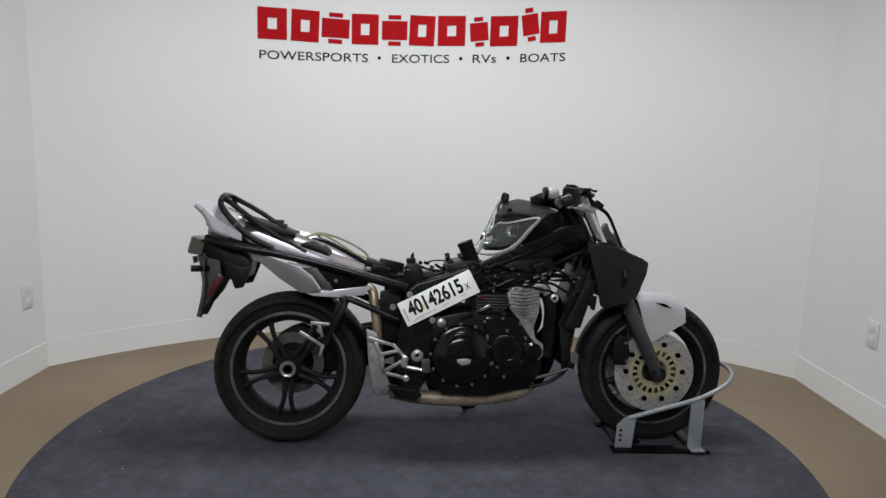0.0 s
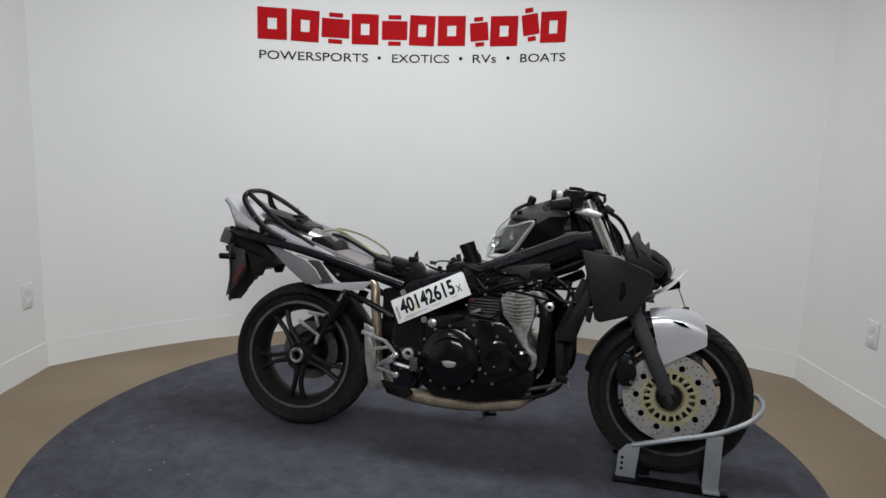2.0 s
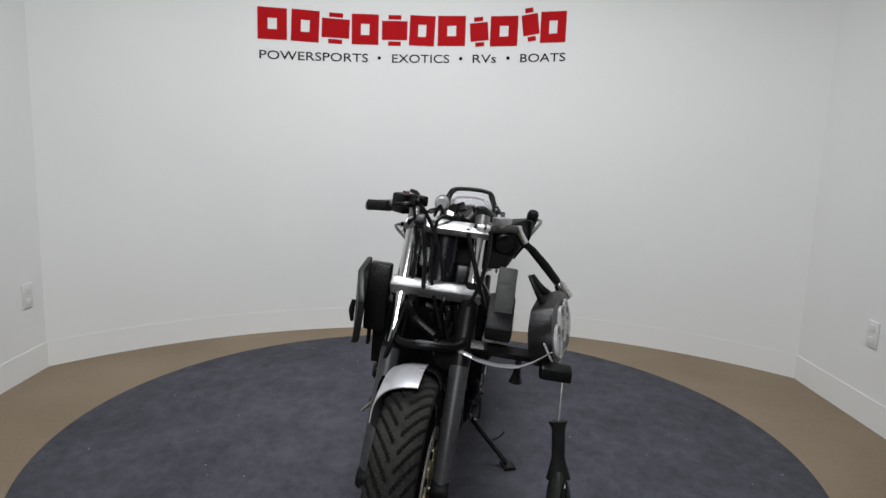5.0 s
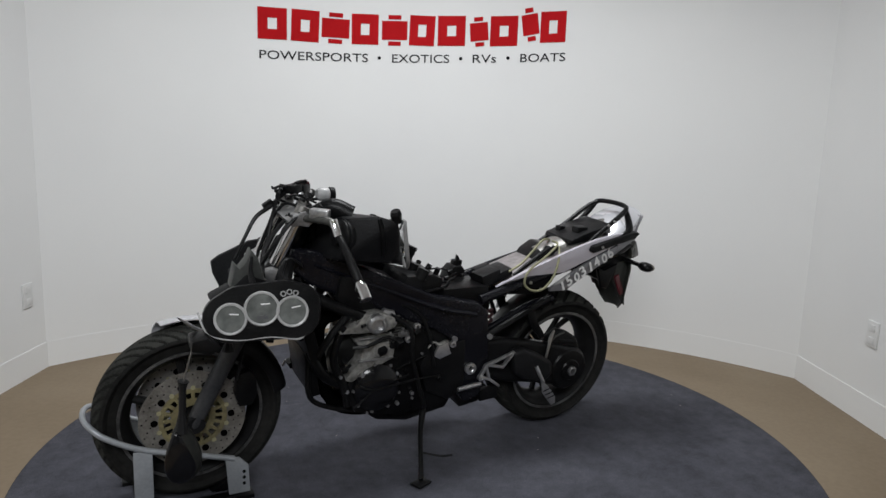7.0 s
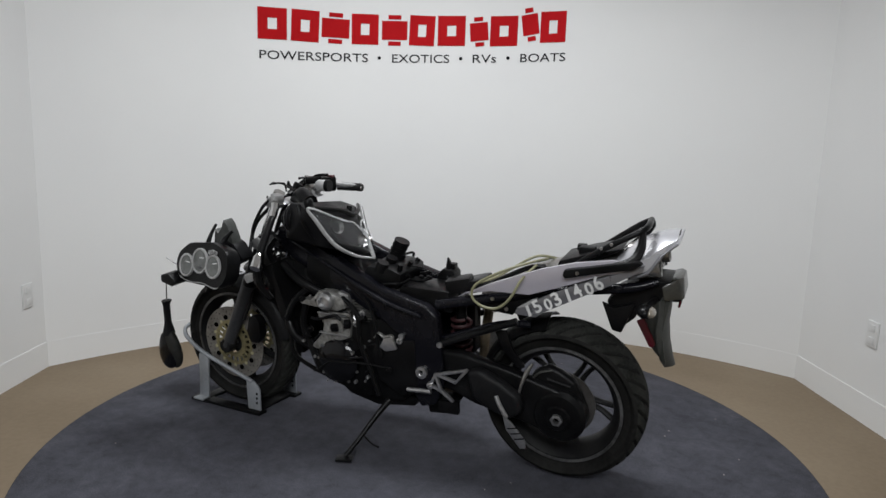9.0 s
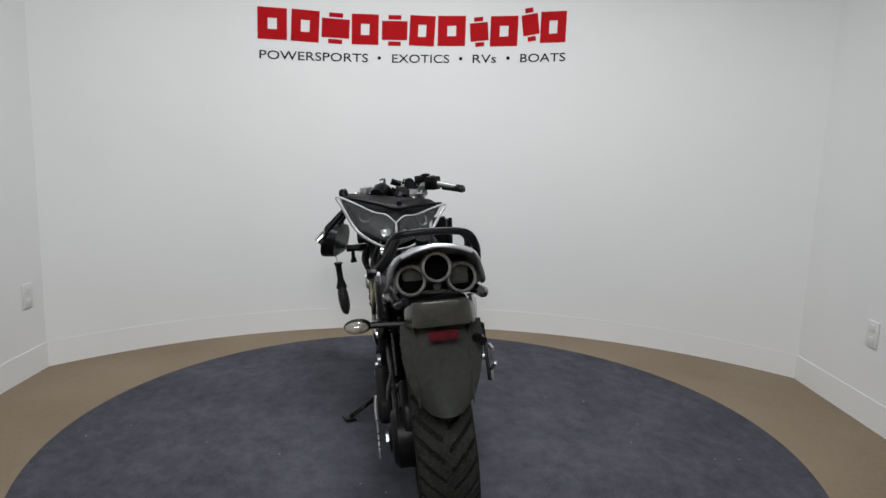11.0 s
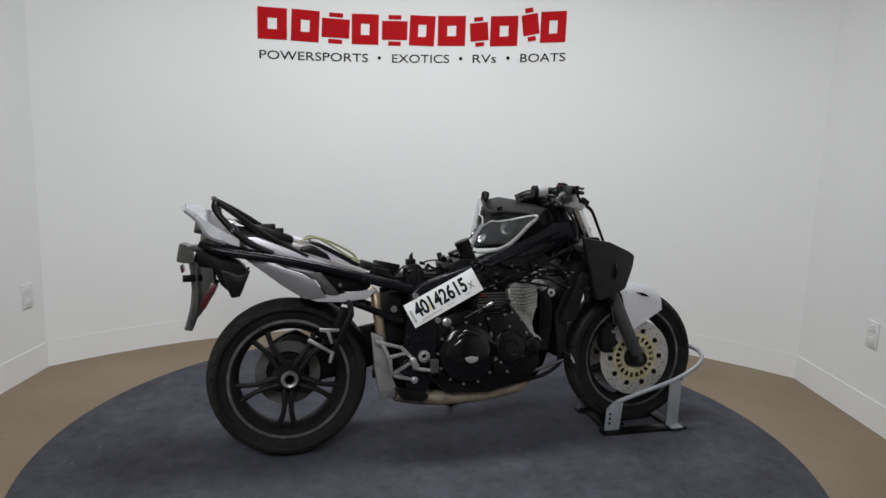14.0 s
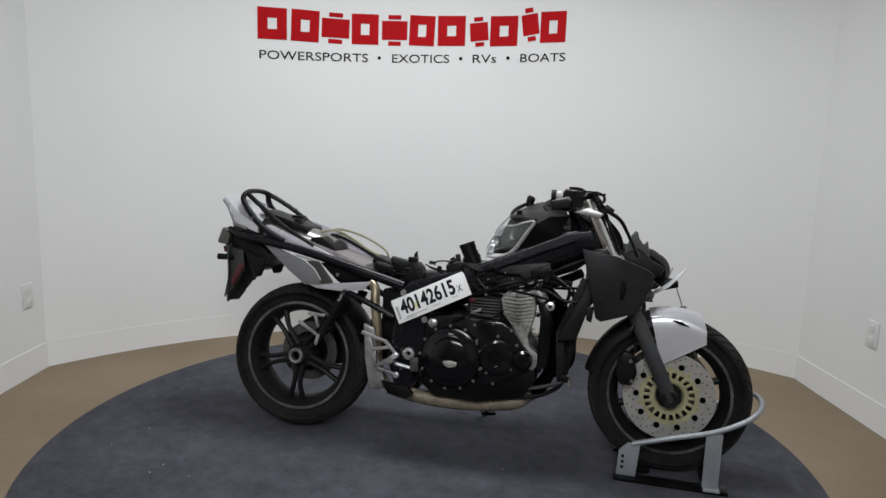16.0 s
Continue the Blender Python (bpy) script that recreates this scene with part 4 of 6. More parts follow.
for s in (-1, 1):
    def P(x, y, z):
        return Vector((x, y * s, z))
    bp("lens", slab([P(0.192, 0.004, 0.758), P(0.236, 0.006, 0.842), P(0.275, 0.075, 0.868), P(0.345, 0.205, 0.905), P(0.285, 0.135, 0.80)], 0.003, 0.015), M_LENS, airbox, "scuffed clear headlamp lens", BA).visible_shadow = False
    bowl(P(0.290, 0.105, 0.848), 0.028, s, M_OUTLET)
    bowl(P(0.222, 0.036, 0.800), 0.022, s, M_CHROME)
    bp("lens_trim", tube([P(0.236, 0.0, 0.835), P(0.255, 0.035, 0.862), P(0.268, 0.085, 0.870), P(0.338, 0.212, 0.912), P(0.318, 0.190, 0.868), P(0.275, 0.140, 0.795), P(0.225, 0.07, 0.755), P(0.183, 0.0, 0.742)],
                         [0.0035, 0.003, 0.003, 0.0045, 0.0075, 0.0075, 0.006, 0.004], 8, True, 0.8), M_CLEARGREY, airbox, "light grey lens trim", BA)
bp("lens_bridge", tube([(0.232, 0, 0.84), (0.205, 0, 0.79), (0.185, 0, 0.745)], [0.005, 0.006, 0.005], 8, True, 1.4), M_CLEARGREY, airbox, "", BA)
bp("box_lug", tube([(0.345, 0.185, 0.905), (0.352, 0.190, 0.928), (0.356, 0.192, 0.938)], [0.016, 0.018, 0.014], 10), M_BLACK, airbox, "", BA)
bp("box_lug", tube([(0.30, -0.02, 0.89), (0.295, -0.02, 0.915)], [0.012, 0.010], 8, False), M_BLACK, airbox, "", BA)
for k in range(4):
    x = 0.345 + 0.035 * k
    bp("box_fold", tube([(x, 0.175 - 0.022 * k, 0.915), (x - 0.004, 0.168 - 0.020 * k, 0.875), (x - 0.012, 0.135 - 0.010 * k, 0.815)], [0.008, 0.010, 0.006], 7), M_BLACK, airbox, "", BA)
for y in (-0.085, 0.085):
    bp("bulb_boot", lathe([(0.046, -0.02), (0.046, 0.004), (0.040, 0.012), (0.028, 0.016), (0.024, 0.030), (0.0006, 0.032), (0.0006, -0.02)], (0.475, y, 0.868), 26, "x"), M_BLACK, airbox, "black rubber bulb boot", BA)
    bp("boot_rib", lathe([(0.049, -0.004), (0.049, 0.003), (0.044, 0.003), (0.044, -0.004)], (0.470, y, 0.868), 26, "x"), M_MATTE, airbox, "", BA)
bp("shell_rib", tube([(0.40, 0.175, 0.918), (0.385, 0.168, 0.865), (0.36, 0.13, 0.805)], [0.006, 0.009, 0.006], 7), M_BLACK, airbox, "", BA)
bp("box_duct", tube([(0.42, 0.05, 0.92), (0.47, 0.02, 0.945), (0.52, -0.02, 0.925)], [0.03, 0.028, 0.022], 12), M_BLACK, airbox, "", BA)
bp("box_rib", tube([(0.345, -0.20, 0.912), (0.285, -0.08, 0.902), (0.268, 0.0, 0.888), (0.285, 0.08, 0.902), (0.345, 0.20, 0.912)], 0.007, 7), M_BLACK, airbox, "", BA)

# throttle bodies, stack, relay box
thr = new("throttle_body")
thr.parent = bike
bp("stack", tube([(0.155, -0.05, 0.705), (0.13, -0.05, 0.755), (0.118, -0.05, 0.785)], [0.026, 0.028, 0.030], 18, False), M_BLACK, thr, "black ribbed intake stack")
rings = [lathe([(0.031, -0.002), (0.031, 0.002), (0.026, 0.002), (0.026, -0.002)], (0, 0, 0), 18, "z") for k in range(4)]
for k, r in enumerate(rings):
    bmesh.ops.transform(r, matrix=Matrix.Translation((0.145 - k * 0.0085, -0.05, 0.73 + k * 0.016)) @ Matrix.Rotation(radians(-26), 4, "Y"), verts=r.verts)
bp("stack_ring", join(*rings), M_BLACK, thr)
bp("body", prism([(0.06, 0.64), (0.05, 0.70), (0.10, 0.715), (0.19, 0.715), (0.22, 0.67), (0.18, 0.64)], -0.10, 0.10, 0.010), M_BLACK, thr)
for y in (-0.07, 0.0, 0.07):
    bp("injector", rod((0.07, y, 0.70), (0.055 + 0.1 * abs(y), y * 1.1, 0.722 + 0.12 * y), 0.010, 10, 0.002), M_BLACK, thr)
    bp("throttle_bore", rod((0.14, y + 0.02, 0.70), (0.125, y + 0.02, 0.735), 0.022, 16, 0.002), M_BLACK, thr)
rel = new("relay_box")
rel.parent = bike
bp("shell", prism([(-0.112, 0.60), (-0.108, 0.685), (-0.095, 0.70), (-0.060, 0.70), (-0.042, 0.68), (-0.025, 0.60)], -0.085, -0.02, 0.006), M_BLACK, rel, "black plastic relay bracket")
bp("bracket", prism([(-0.09, 0.69), (-0.085, 0.73), (-0.075, 0.742), (-0.07, 0.70)], -0.045, -0.03, 0.002), M_BLACK, rel)
bp("connector", box((-0.085, -0.052, 0.708), (0.035, 0.03, 0.02), 0.003), M_BLACK, rel)
bp("slot", join(box((-0.085, -0.087, 0.655), (0.014, 0.006, 0.05), 0.002), box((-0.06, -0.087, 0.655), (0.012, 0.006, 0.05), 0.002)), M_MATTE, rel)
bp("battery_tray", prism([(-0.15, 0.58), (-0.14, 0.66), (0.05, 0.66), (0.06, 0.60)], -0.03, 0.11, 0.01), M_BLACK)
bp("fuse_box", box((-0.16, 0.05, 0.675), (0.09, 0.07, 0.05), 0.006, (0, 12, 10)), M_BLACK)

# handlebar, right side intact, left side folded down
rb = new("right_handlebar")
rb.parent = bike
bp("bar", tube([(0.580, -0.085, 0.905), (0.548, -0.092, 0.925), (0.524, -0.108, 0.958), (0.505, -0.150, 0.968), (0.437, -0.268, 0.946)], [0.019, 0.019, 0.018, 0.014, 0.0115], 12), M_ALU, rb, "alloy handlebar", S)
bp("grip", tube([(0.492, -0.195, 0.954), (0.437, -0.268, 0.943)], 0.0165, 14, False), M_RUBBER, rb, "black rubber grip", S)
bp("bar_end", lathe([(0.017, -0.006), (0.017, 0.006), (0.006, 0.008), (0.006, -0.008)], (0, 0, 0), 16, "z"), M_OUTLET, rb, "", S @ Matrix.Translation((0.434, -0.272, 0.942)) @ Matrix.Rotation(radians(80), 4, Vector((0.8, 0.6, 0))))
bp("switch_box", box((0.508, -0.148, 0.970), (0.058, 0.055, 0.060), 0.010, (0, 0, 52)), M_BLACK, rb, "black switch housing", S)
bp("kill_switch", box((0.490, -0.148, 1.000), (0.022, 0.020, 0.010), 0.002), M_TAIL, rb, "red switch", S)
bp("brake_lever", tube([(0.575, -0.110, 0.975), (0.592, -0.130, 0.975), (0.582, -0.160, 0.972)], [0.009, 0.008, 0.006], 8), M_BLACK, rb, "snapped black brake lever", S)
bp("master_cylinder", box((0.545, -0.100, 0.988), (0.065, 0.032, 0.030), 0.006, (0, 0, 40)), M_BLACK, rb, "", S)
bp("fluid_reservoir", lathe([(0.019, -0.02), (0.022, -0.014), (0.022, 0.014), (0.016, 0.022), (0.0005, 0.022), (0.0005, -0.02)], (0.458, -0.035, 0.979), 24, "x"), M_CLEARGREY, rb, "translucent pale grey fluid reservoir")
bp("reservoir_cap", lathe([(0.023, 0.0), (0.024, 0.016), (0.019, 0.018), (0.0005, 0.018), (0.0005, 0.0)], (0.421, -0.035, 0.979), 24, "x"), M_MATTE, rb)
bp("brake_hose", tube([(0.742, -0.030, 0.775), (0.707, -0.040, 0.845), (0.672, -0.055, 0.902), (0.627, -0.065, 0.933), (0.575, -0.085, 0.972), (0.530, -0.105, 1.003), (0.488, -0.130, 1.006)], [0.006, 0.006, 0.007, 0.008, 0.006, 0.006, 0.006], 8), M_BLACK, rb, "black brake hose arching over the bar")
bp("hose_joint", box((0.628, -0.075, 0.938), (0.036, 0.026, 0.024), 0.005, (0, 35, 0)), M_BLACK, rb)
bp("lever_pivot", rod((0.578, -0.105, 0.975), (0.574, -0.105, 1.000), 0.011, 12, 0.002), M_BLACK, rb)
bp("reservoir_stay", tube([(0.475, -0.03, 0.965), (0.51, -0.06, 0.955), (0.54, -0.09, 0.955)], 0.005, 7), M_BLACK, rb)
lb = new("left_handlebar")
lb.parent = bike
bp("clamp", prism([(0.53, 0.925), (0.56, 0.955), (0.60, 0.945), (0.60, 0.915), (0.55, 0.905)], 0.085, 0.128, 0.006), M_ALU, lb, "cracked aluminium handlebar clamp", S)
bp("bar", tube([(0.565, 0.12, 0.935), (0.52, 0.185, 0.94), (0.505, 0.205, 0.935)], 0.0125, 12), M_OUTLET, lb, "bent dull handlebar stub")
bp("bar_elbow", tube([(0.505, 0.203, 0.945), (0.50, 0.213, 0.925), (0.495, 0.232, 0.90)], 0.0135, 12), M_CHROME, lb, "chromed bar elbow")
bp("bar_sleeve", tube([(0.495, 0.232, 0.90), (0.49, 0.255, 0.885)], 0.011, 10, False), M_BLACK, lb)
bp("grip", tube([(0.49, 0.255, 0.885), (0.48, 0.305, 0.84), (0.470, 0.350, 0.795)], [0.012, 0.014, 0.013], 12), M_BLACK, lb, "torn rubber grip")
bp("bar_weight", tube([(0.470, 0.352, 0.792), (0.468, 0.362, 0.782), (0.463, 0.392, 0.752)], [0.013, 0.019, 0.019], 16, False), M_CHROME, lb, "chromed bar end weight")
bp("lever_perch", box((0.53, 0.155, 0.955), (0.06, 0.035, 0.03), 0.006, (0, 0, -35)), M_ALU, lb)

# cables over the head
for k, (pts, r) in enumerate((
        ([(0.53, -0.13, 0.97), (0.575, -0.10, 0.99), (0.625, -0.03, 0.91), (0.66, 0.02, 0.78), (0.66, 0.02, 0.70)], 0.006),
        ([(0.52, -0.12, 0.975), (0.570, -0.11, 0.985), (0.625, -0.08, 0.87), (0.685, -0.07, 0.72), (0.745, -0.08, 0.58), (0.750, -0.118, 0.44)], 0.005),
        ([(0.58, 0.12, 0.95), (0.63, 0.13, 0.90), (0.69, 0.12, 0.80), (0.70, 0.08, 0.70)], 0.006),
        ([(0.60, 0.06, 0.93), (0.68, 0.10, 0.84), (0.69, 0.14, 0.74), (0.66, 0.18, 0.66)], 0.007),
        ([(0.55, 0.02, 0.95), (0.60, -0.03, 0.94), (0.67, -0.02, 0.80), (0.70, 0.03, 0.66)], 0.005),
        ([(0.63, -0.05, 0.75), (0.73, -0.08, 0.69), (0.77, -0.10, 0.60), (0.73, -0.12, 0.52)], 0.007),
        ([(0.64, 0.06, 0.72), (0.72, 0.08, 0.64), (0.74, 0.10, 0.52), (0.765, 0.125, 0.43)], 0.006))):
    bp("cable", tube(pts, r, 7), M_BLACK)

# front stay, horn and wiring round the head
bp("headlamp_stay", join(tube([(0.64, -0.10, 0.66), (0.76, -0.08, 0.63), (0.80, 0.0, 0.64), (0.76, 0.09, 0.64), (0.66, 0.11, 0.68)], 0.012, 8),
                         tube([(0.66, -0.06, 0.74), (0.74, -0.05, 0.70), (0.77, 0.02, 0.66)], 0.010, 8)), M_BLACK, None, "bent black headlamp stay")
bp("horn", lathe([(0.042, 0.0), (0.045, 0.012), (0.038, 0.028), (0.015, 0.034), (0.0005, 0.034), (0.0005, 0)], (0.72, 0.06, 0.60), 28, "x"), M_BLACK, None, "black horn")
bp("wiring_loom", join(tube([(0.60, 0.09, 0.80), (0.63, 0.13, 0.74), (0.61, 0.12, 0.66), (0.64, 0.07, 0.60), (0.66, 0.10, 0.53)], [0.02, 0.03, 0.035, 0.025, 0.012], 9),
                         tube([(0.64, 0.16, 0.70), (0.62, 0.19, 0.63), (0.58, 0.17, 0.56)], [0.02, 0.018, 0.01], 8)), M_BLACK, None, "black wiring loom bundle")
bp("connector", box((0.665, 0.175, 0.64), (0.05, 0.035, 0.03), 0.004, (0, 20, 30)), M_CLEARGREY, None, "pale plug connector")
bp("connector", box((0.60, 0.18, 0.60), (0.02, 0.014, 0.012), 0.002), M_TAIL, None, "red plug connector")

# instrument cluster hanging on the left
GN = Vector((0.22, 0.94, 0.25)).normalized()
GU = Vector((-0.968, 0.24, 0.07))
GU = (GU - GN * GU.dot(GN)).normalized()
GV = GN.cross(GU)
if GV.z < 0:
    GV = -GV
G = Matrix(((GU.x, GV.x, GN.x, 0.745), (GU.y, GV.y, GN.y, 0.345), (GU.z, GV.z, GN.z, 0.728), (0, 0, 0, 1)))
clu = new("instrument_cluster")
clu.parent = bike


def outline(spots, r, n=10):
    """A rounded outline round circles."""
    bm = bmesh.new()
    for x, y, rr in spots:
        for k in range(24):
            a = 2 * math.pi * k / 24
            for z, f in ((-0.055, 0.86), (-0.01, 1.0), (0.006, 0.95)):
                bm.verts.new((x + (rr + r) * f * math.cos(a), y + (rr + r) * f * math.sin(a), z))
    bmesh.ops.convex_hull(bm, input=bm.verts)
    bmesh.ops.delete(bm, geom=[v for v in bm.verts if not v.link_faces], context="VERTS")
    return bm


DIALS = ((-0.082, -0.012, 0.042), (0.0, 0.010, 0.046), (0.080, -0.004, 0.042))
bp("housing", outline(((-0.088, -0.010, 0.044), (-0.06, 0.022, 0.030), (0.06, 0.030, 0.030), (0.10, 0.012, 0.036), (0.090, -0.014, 0.044)), 0.024), M_BLACK, clu, "cracked black instrument housing", m=B @ G)
for i, (x, y, r) in enumerate(DIALS):
    dial = bp("dial", lathe([(r, 0.004), (r, 0.010), (0.0005, 0.010), (0.0005, 0.004)], (x, y, 0), 40, "z"), M_DIAL, clu, "dark instrument dial", m=B @ G)
    bp("bezel", lathe([(r + 0.0015, 0.004), (r + 0.0015, 0.013), (r - 0.001, 0.015), (r - 0.0055, 0.013), (r - 0.0055, 0.004)], (x, y, 0), 40, "z"), M_CLEARGREY, dial, "silver bezel ring", m=B @ G)
    bp("needle", box((x + 0.01, y + 0.012, 0.0115), (0.024, 0.0035, 0.001), 0.0, (0, 0, 8 * (i - 1))), M_PAPER, dial, m=B @ G)
for k in range(3):
    bp("warning_lamp", lathe([(0.008, 0.008), (0.008, 0.014), (0.005, 0.014), (0.005, 0.008)], (0.058 + 0.0165 * k, 0.050 - 0.004 * abs(k - 1), 0), 18, "z"), M_CLEARGREY, clu, m=B @ G)
bp("display", box((0.0, -0.014, 0.0112), (0.03, 0.010, 0.001), 0.0), M_SMOKE, clu, m=B @ G)
bp("broken_stay", prism([(0.705, 0.770), (0.712, 0.800), (0.728, 0.845), (0.745, 0.867), (0.758, 0.835), (0.777, 0.812), (0.790, 0.828), (0.803, 0.757), (0.745, 0.752)], 0.165, 0.215, 0.004), M_BROKEN, None, "broken dusty grey fairing shard")
bp("broken_stay", prism([(0.66, 0.72), (0.70, 0.775), (0.76, 0.80), (0.80, 0.76), (0.86, 0.73), (0.84, 0.69), (0.70, 0.69)], 0.15, 0.22, 0.012), M_MATTE, None, "cracked black cluster bracket")
bp("fairing_stay", tube([(0.72, 0.04, 0.632), (0.80, 0.152, 0.622), (0.86, 0.235, 0.640), (0.905, 0.275, 0.672), (0.956, 0.313, 0.722)], [0.008, 0.011, 0.013, 0.011, 0.005], 8, True, 0.3), M_SILVER, None, "snapped pale silver fairing edge")
bp("fairing_stay", prism([(0.855, 0.648), (0.89, 0.680), (0.930, 0.672), (0.932, 0.645), (0.88, 0.630)], 0.30, 0.375, 0.006), M_BLACK)
bp("cluster_edge", tube([(-0.165, 0.010, -0.01), (-0.150, -0.035, 0.0), (-0.125, -0.058, 0.004), (-0.06, -0.072, 0.004), (0.02, -0.070, 0.004), (0.09, -0.082, 0.004), (0.115, -0.070, 0.002)], 0.0028, 6), M_CLEARGREY, clu, "jagged pale broken edge", B @ G)
bp("cluster_stay", tube([(-0.02, 0.07, -0.03), (-0.025, 0.11, -0.045), (-0.02, 0.15, -0.06)], [0.010, 0.007, 0.005], 8), M_BLACK, clu, "", B @ G)
bp("cluster_stay", tube([(0.06, 0.075, -0.03), (0.055, 0.10, -0.05), (0.07, 0.13, -0.07)], [0.012, 0.010, 0.006], 8), M_BLACK, clu, "", B @ G)
bp("bolt_peg", tube([(0.815, 0.25, 0.645), (0.815, 0.25, 0.61), (0.815, 0.25, 0.585)], [0.008, 0.010, 0.018], 8, False), M_BLACK)
bp("stay_plate", prism([(0.76, 0.66), (0.80, 0.675), (0.84, 0.665), (0.83, 0.648), (0.77, 0.645)], 0.12, 0.28, 0.004), M_BLACK)
mir = new("hanging_mirror")
mir.parent = bike
MM = B @ Matrix.Translation((0.020, -0.026, -0.006))
bp("cord", tube([(0.903, 0.380, 0.661), (0.922, 0.376, 0.61), (0.940, 0.372, 0.555)], 0.0026, 6), M_STEEL, mir, m=MM)
bp("mirror_stalk", tube([(0.938, 0.372, 0.566), (0.942, 0.374, 0.545), (0.950, 0.377, 0.48), (0.957, 0.38, 0.43)], [0.024, 0.016, 0.016, 0.030], 12, True, 0.6), M_MATTE, mir, m=MM)
for nm, c, s, mt, lbl in (("mirror_shell", (0.958, 0.380, 0.372), (0.050, 0.027, 0.088), M_SHARD, "dusty black teardrop mirror shell"), ("mirror_glass", (0.972, 0.394, 0.362), (0.046, 0.018, 0.076), M_GLOSS, "dark mirror glass")):
    bm = bmesh.new()
    bmesh.ops.create_uvsphere(bm, u_segments=24, v_segments=14, radius=1.0)
    for v in bm.verts:
        k = 1 - 0.38 * v.co.z
        v.co = Vector((c[0] + v.co.x * s[0] * k * 0.82, c[1] + v.co.y * s[1], c[2] + v.co.z * s[2]))
    bp(nm, bm, mt, mir, lbl, m=MM)

# sticker on the frame
BL, BR = Vector((-0.095, -0.174, 0.474)), Vector((0.168, -0.166, 0.606))
TL = Vector((-0.126, -0.155, 0.560))
su = (BR - BL).normalized()
sv = (TL - BL - su * su.dot(TL - BL)).normalized()
sn = su.cross(sv)
K = Matrix(((su.x, sv.x, sn.x, BL.x), (su.y, sv.y, sn.y, BL.y), (su.z, sv.z, sn.z, BL.z), (0, 0, 0, 1)))
W_, H_ = (BR - BL).length, 0.093
tag = bp("lot_sticker", box((W_ / 2, H_ / 2, 0.001), (W_, H_, 0.002), 0.0008), M_PAPER, None, "white paper lot sticker with black numbers", B @ K)
bp("number", letters("40142615", 0.026, W_ - 0.050, 0.028, 0.055, 0.0008, 0.030), M_INK, tag, m=B @ K @ Matrix.Translation((0, 0, 0.0022)))
bp("number", letters("X", W_ - 0.044, W_ - 0.024, 0.026, 0.026, 0.0008), M_INK, tag, m=B @ K @ Matrix.Translation((0, 0, 0.0022)))
for x, z, sx, sz in ((0.013, 0.04, 0.009, 0.05), (0.08, 0.014, 0.085, 0.0035), (0.16, 0.014, 0.03, 0.003), (0.05, 0.008, 0.05, 0.0025), (0.235, 0.016, 0.022, 0.0025)):
    bp("small_print", box((x, z, 0.0024), (sx, sz, 0.0006), 0), M_CLEARGREY, tag, m=B @ K)
bp("marker_smear", join(box((0.088, 0.040, 0.0021), (0.016, 0.022, 0.0003), 0, (0, 0, 20)), box((0.118, 0.052, 0.0021), (0.010, 0.016, 0.0003), 0)), M_YELLOW, tag, "yellow marker smear", B @ K)

# tail
tail = new("tail_unit")
tail.parent = bike


def tail_shell():
    secs = [(-0.874, [(0, 0.922), (0.045, 0.918), (0.080, 0.908), (0.088, 0.896)]), (-0.837, [(0, 0.918), (0.06, 0.911), (0.105, 0.888), (0.108, 0.866)]),
            (-0.80, [(0, 0.902), (0.07, 0.896), (0.122, 0.858), (0.125, 0.812)]), (-0.745, [(0, 0.875), (0.075, 0.868), (0.13, 0.825), (0.130, 0.79)]),
            (-0.70, [(0, 0.835), (0.08, 0.83), (0.128, 0.80), (0.128, 0.775)])]
    rows = []
    for x, h in secs:
        rows.append([(x, -y, z) for y, z in h[::-1]] + [(x, y, z) for y, z in h[1:]])
    return sheet(rows, 0.004)


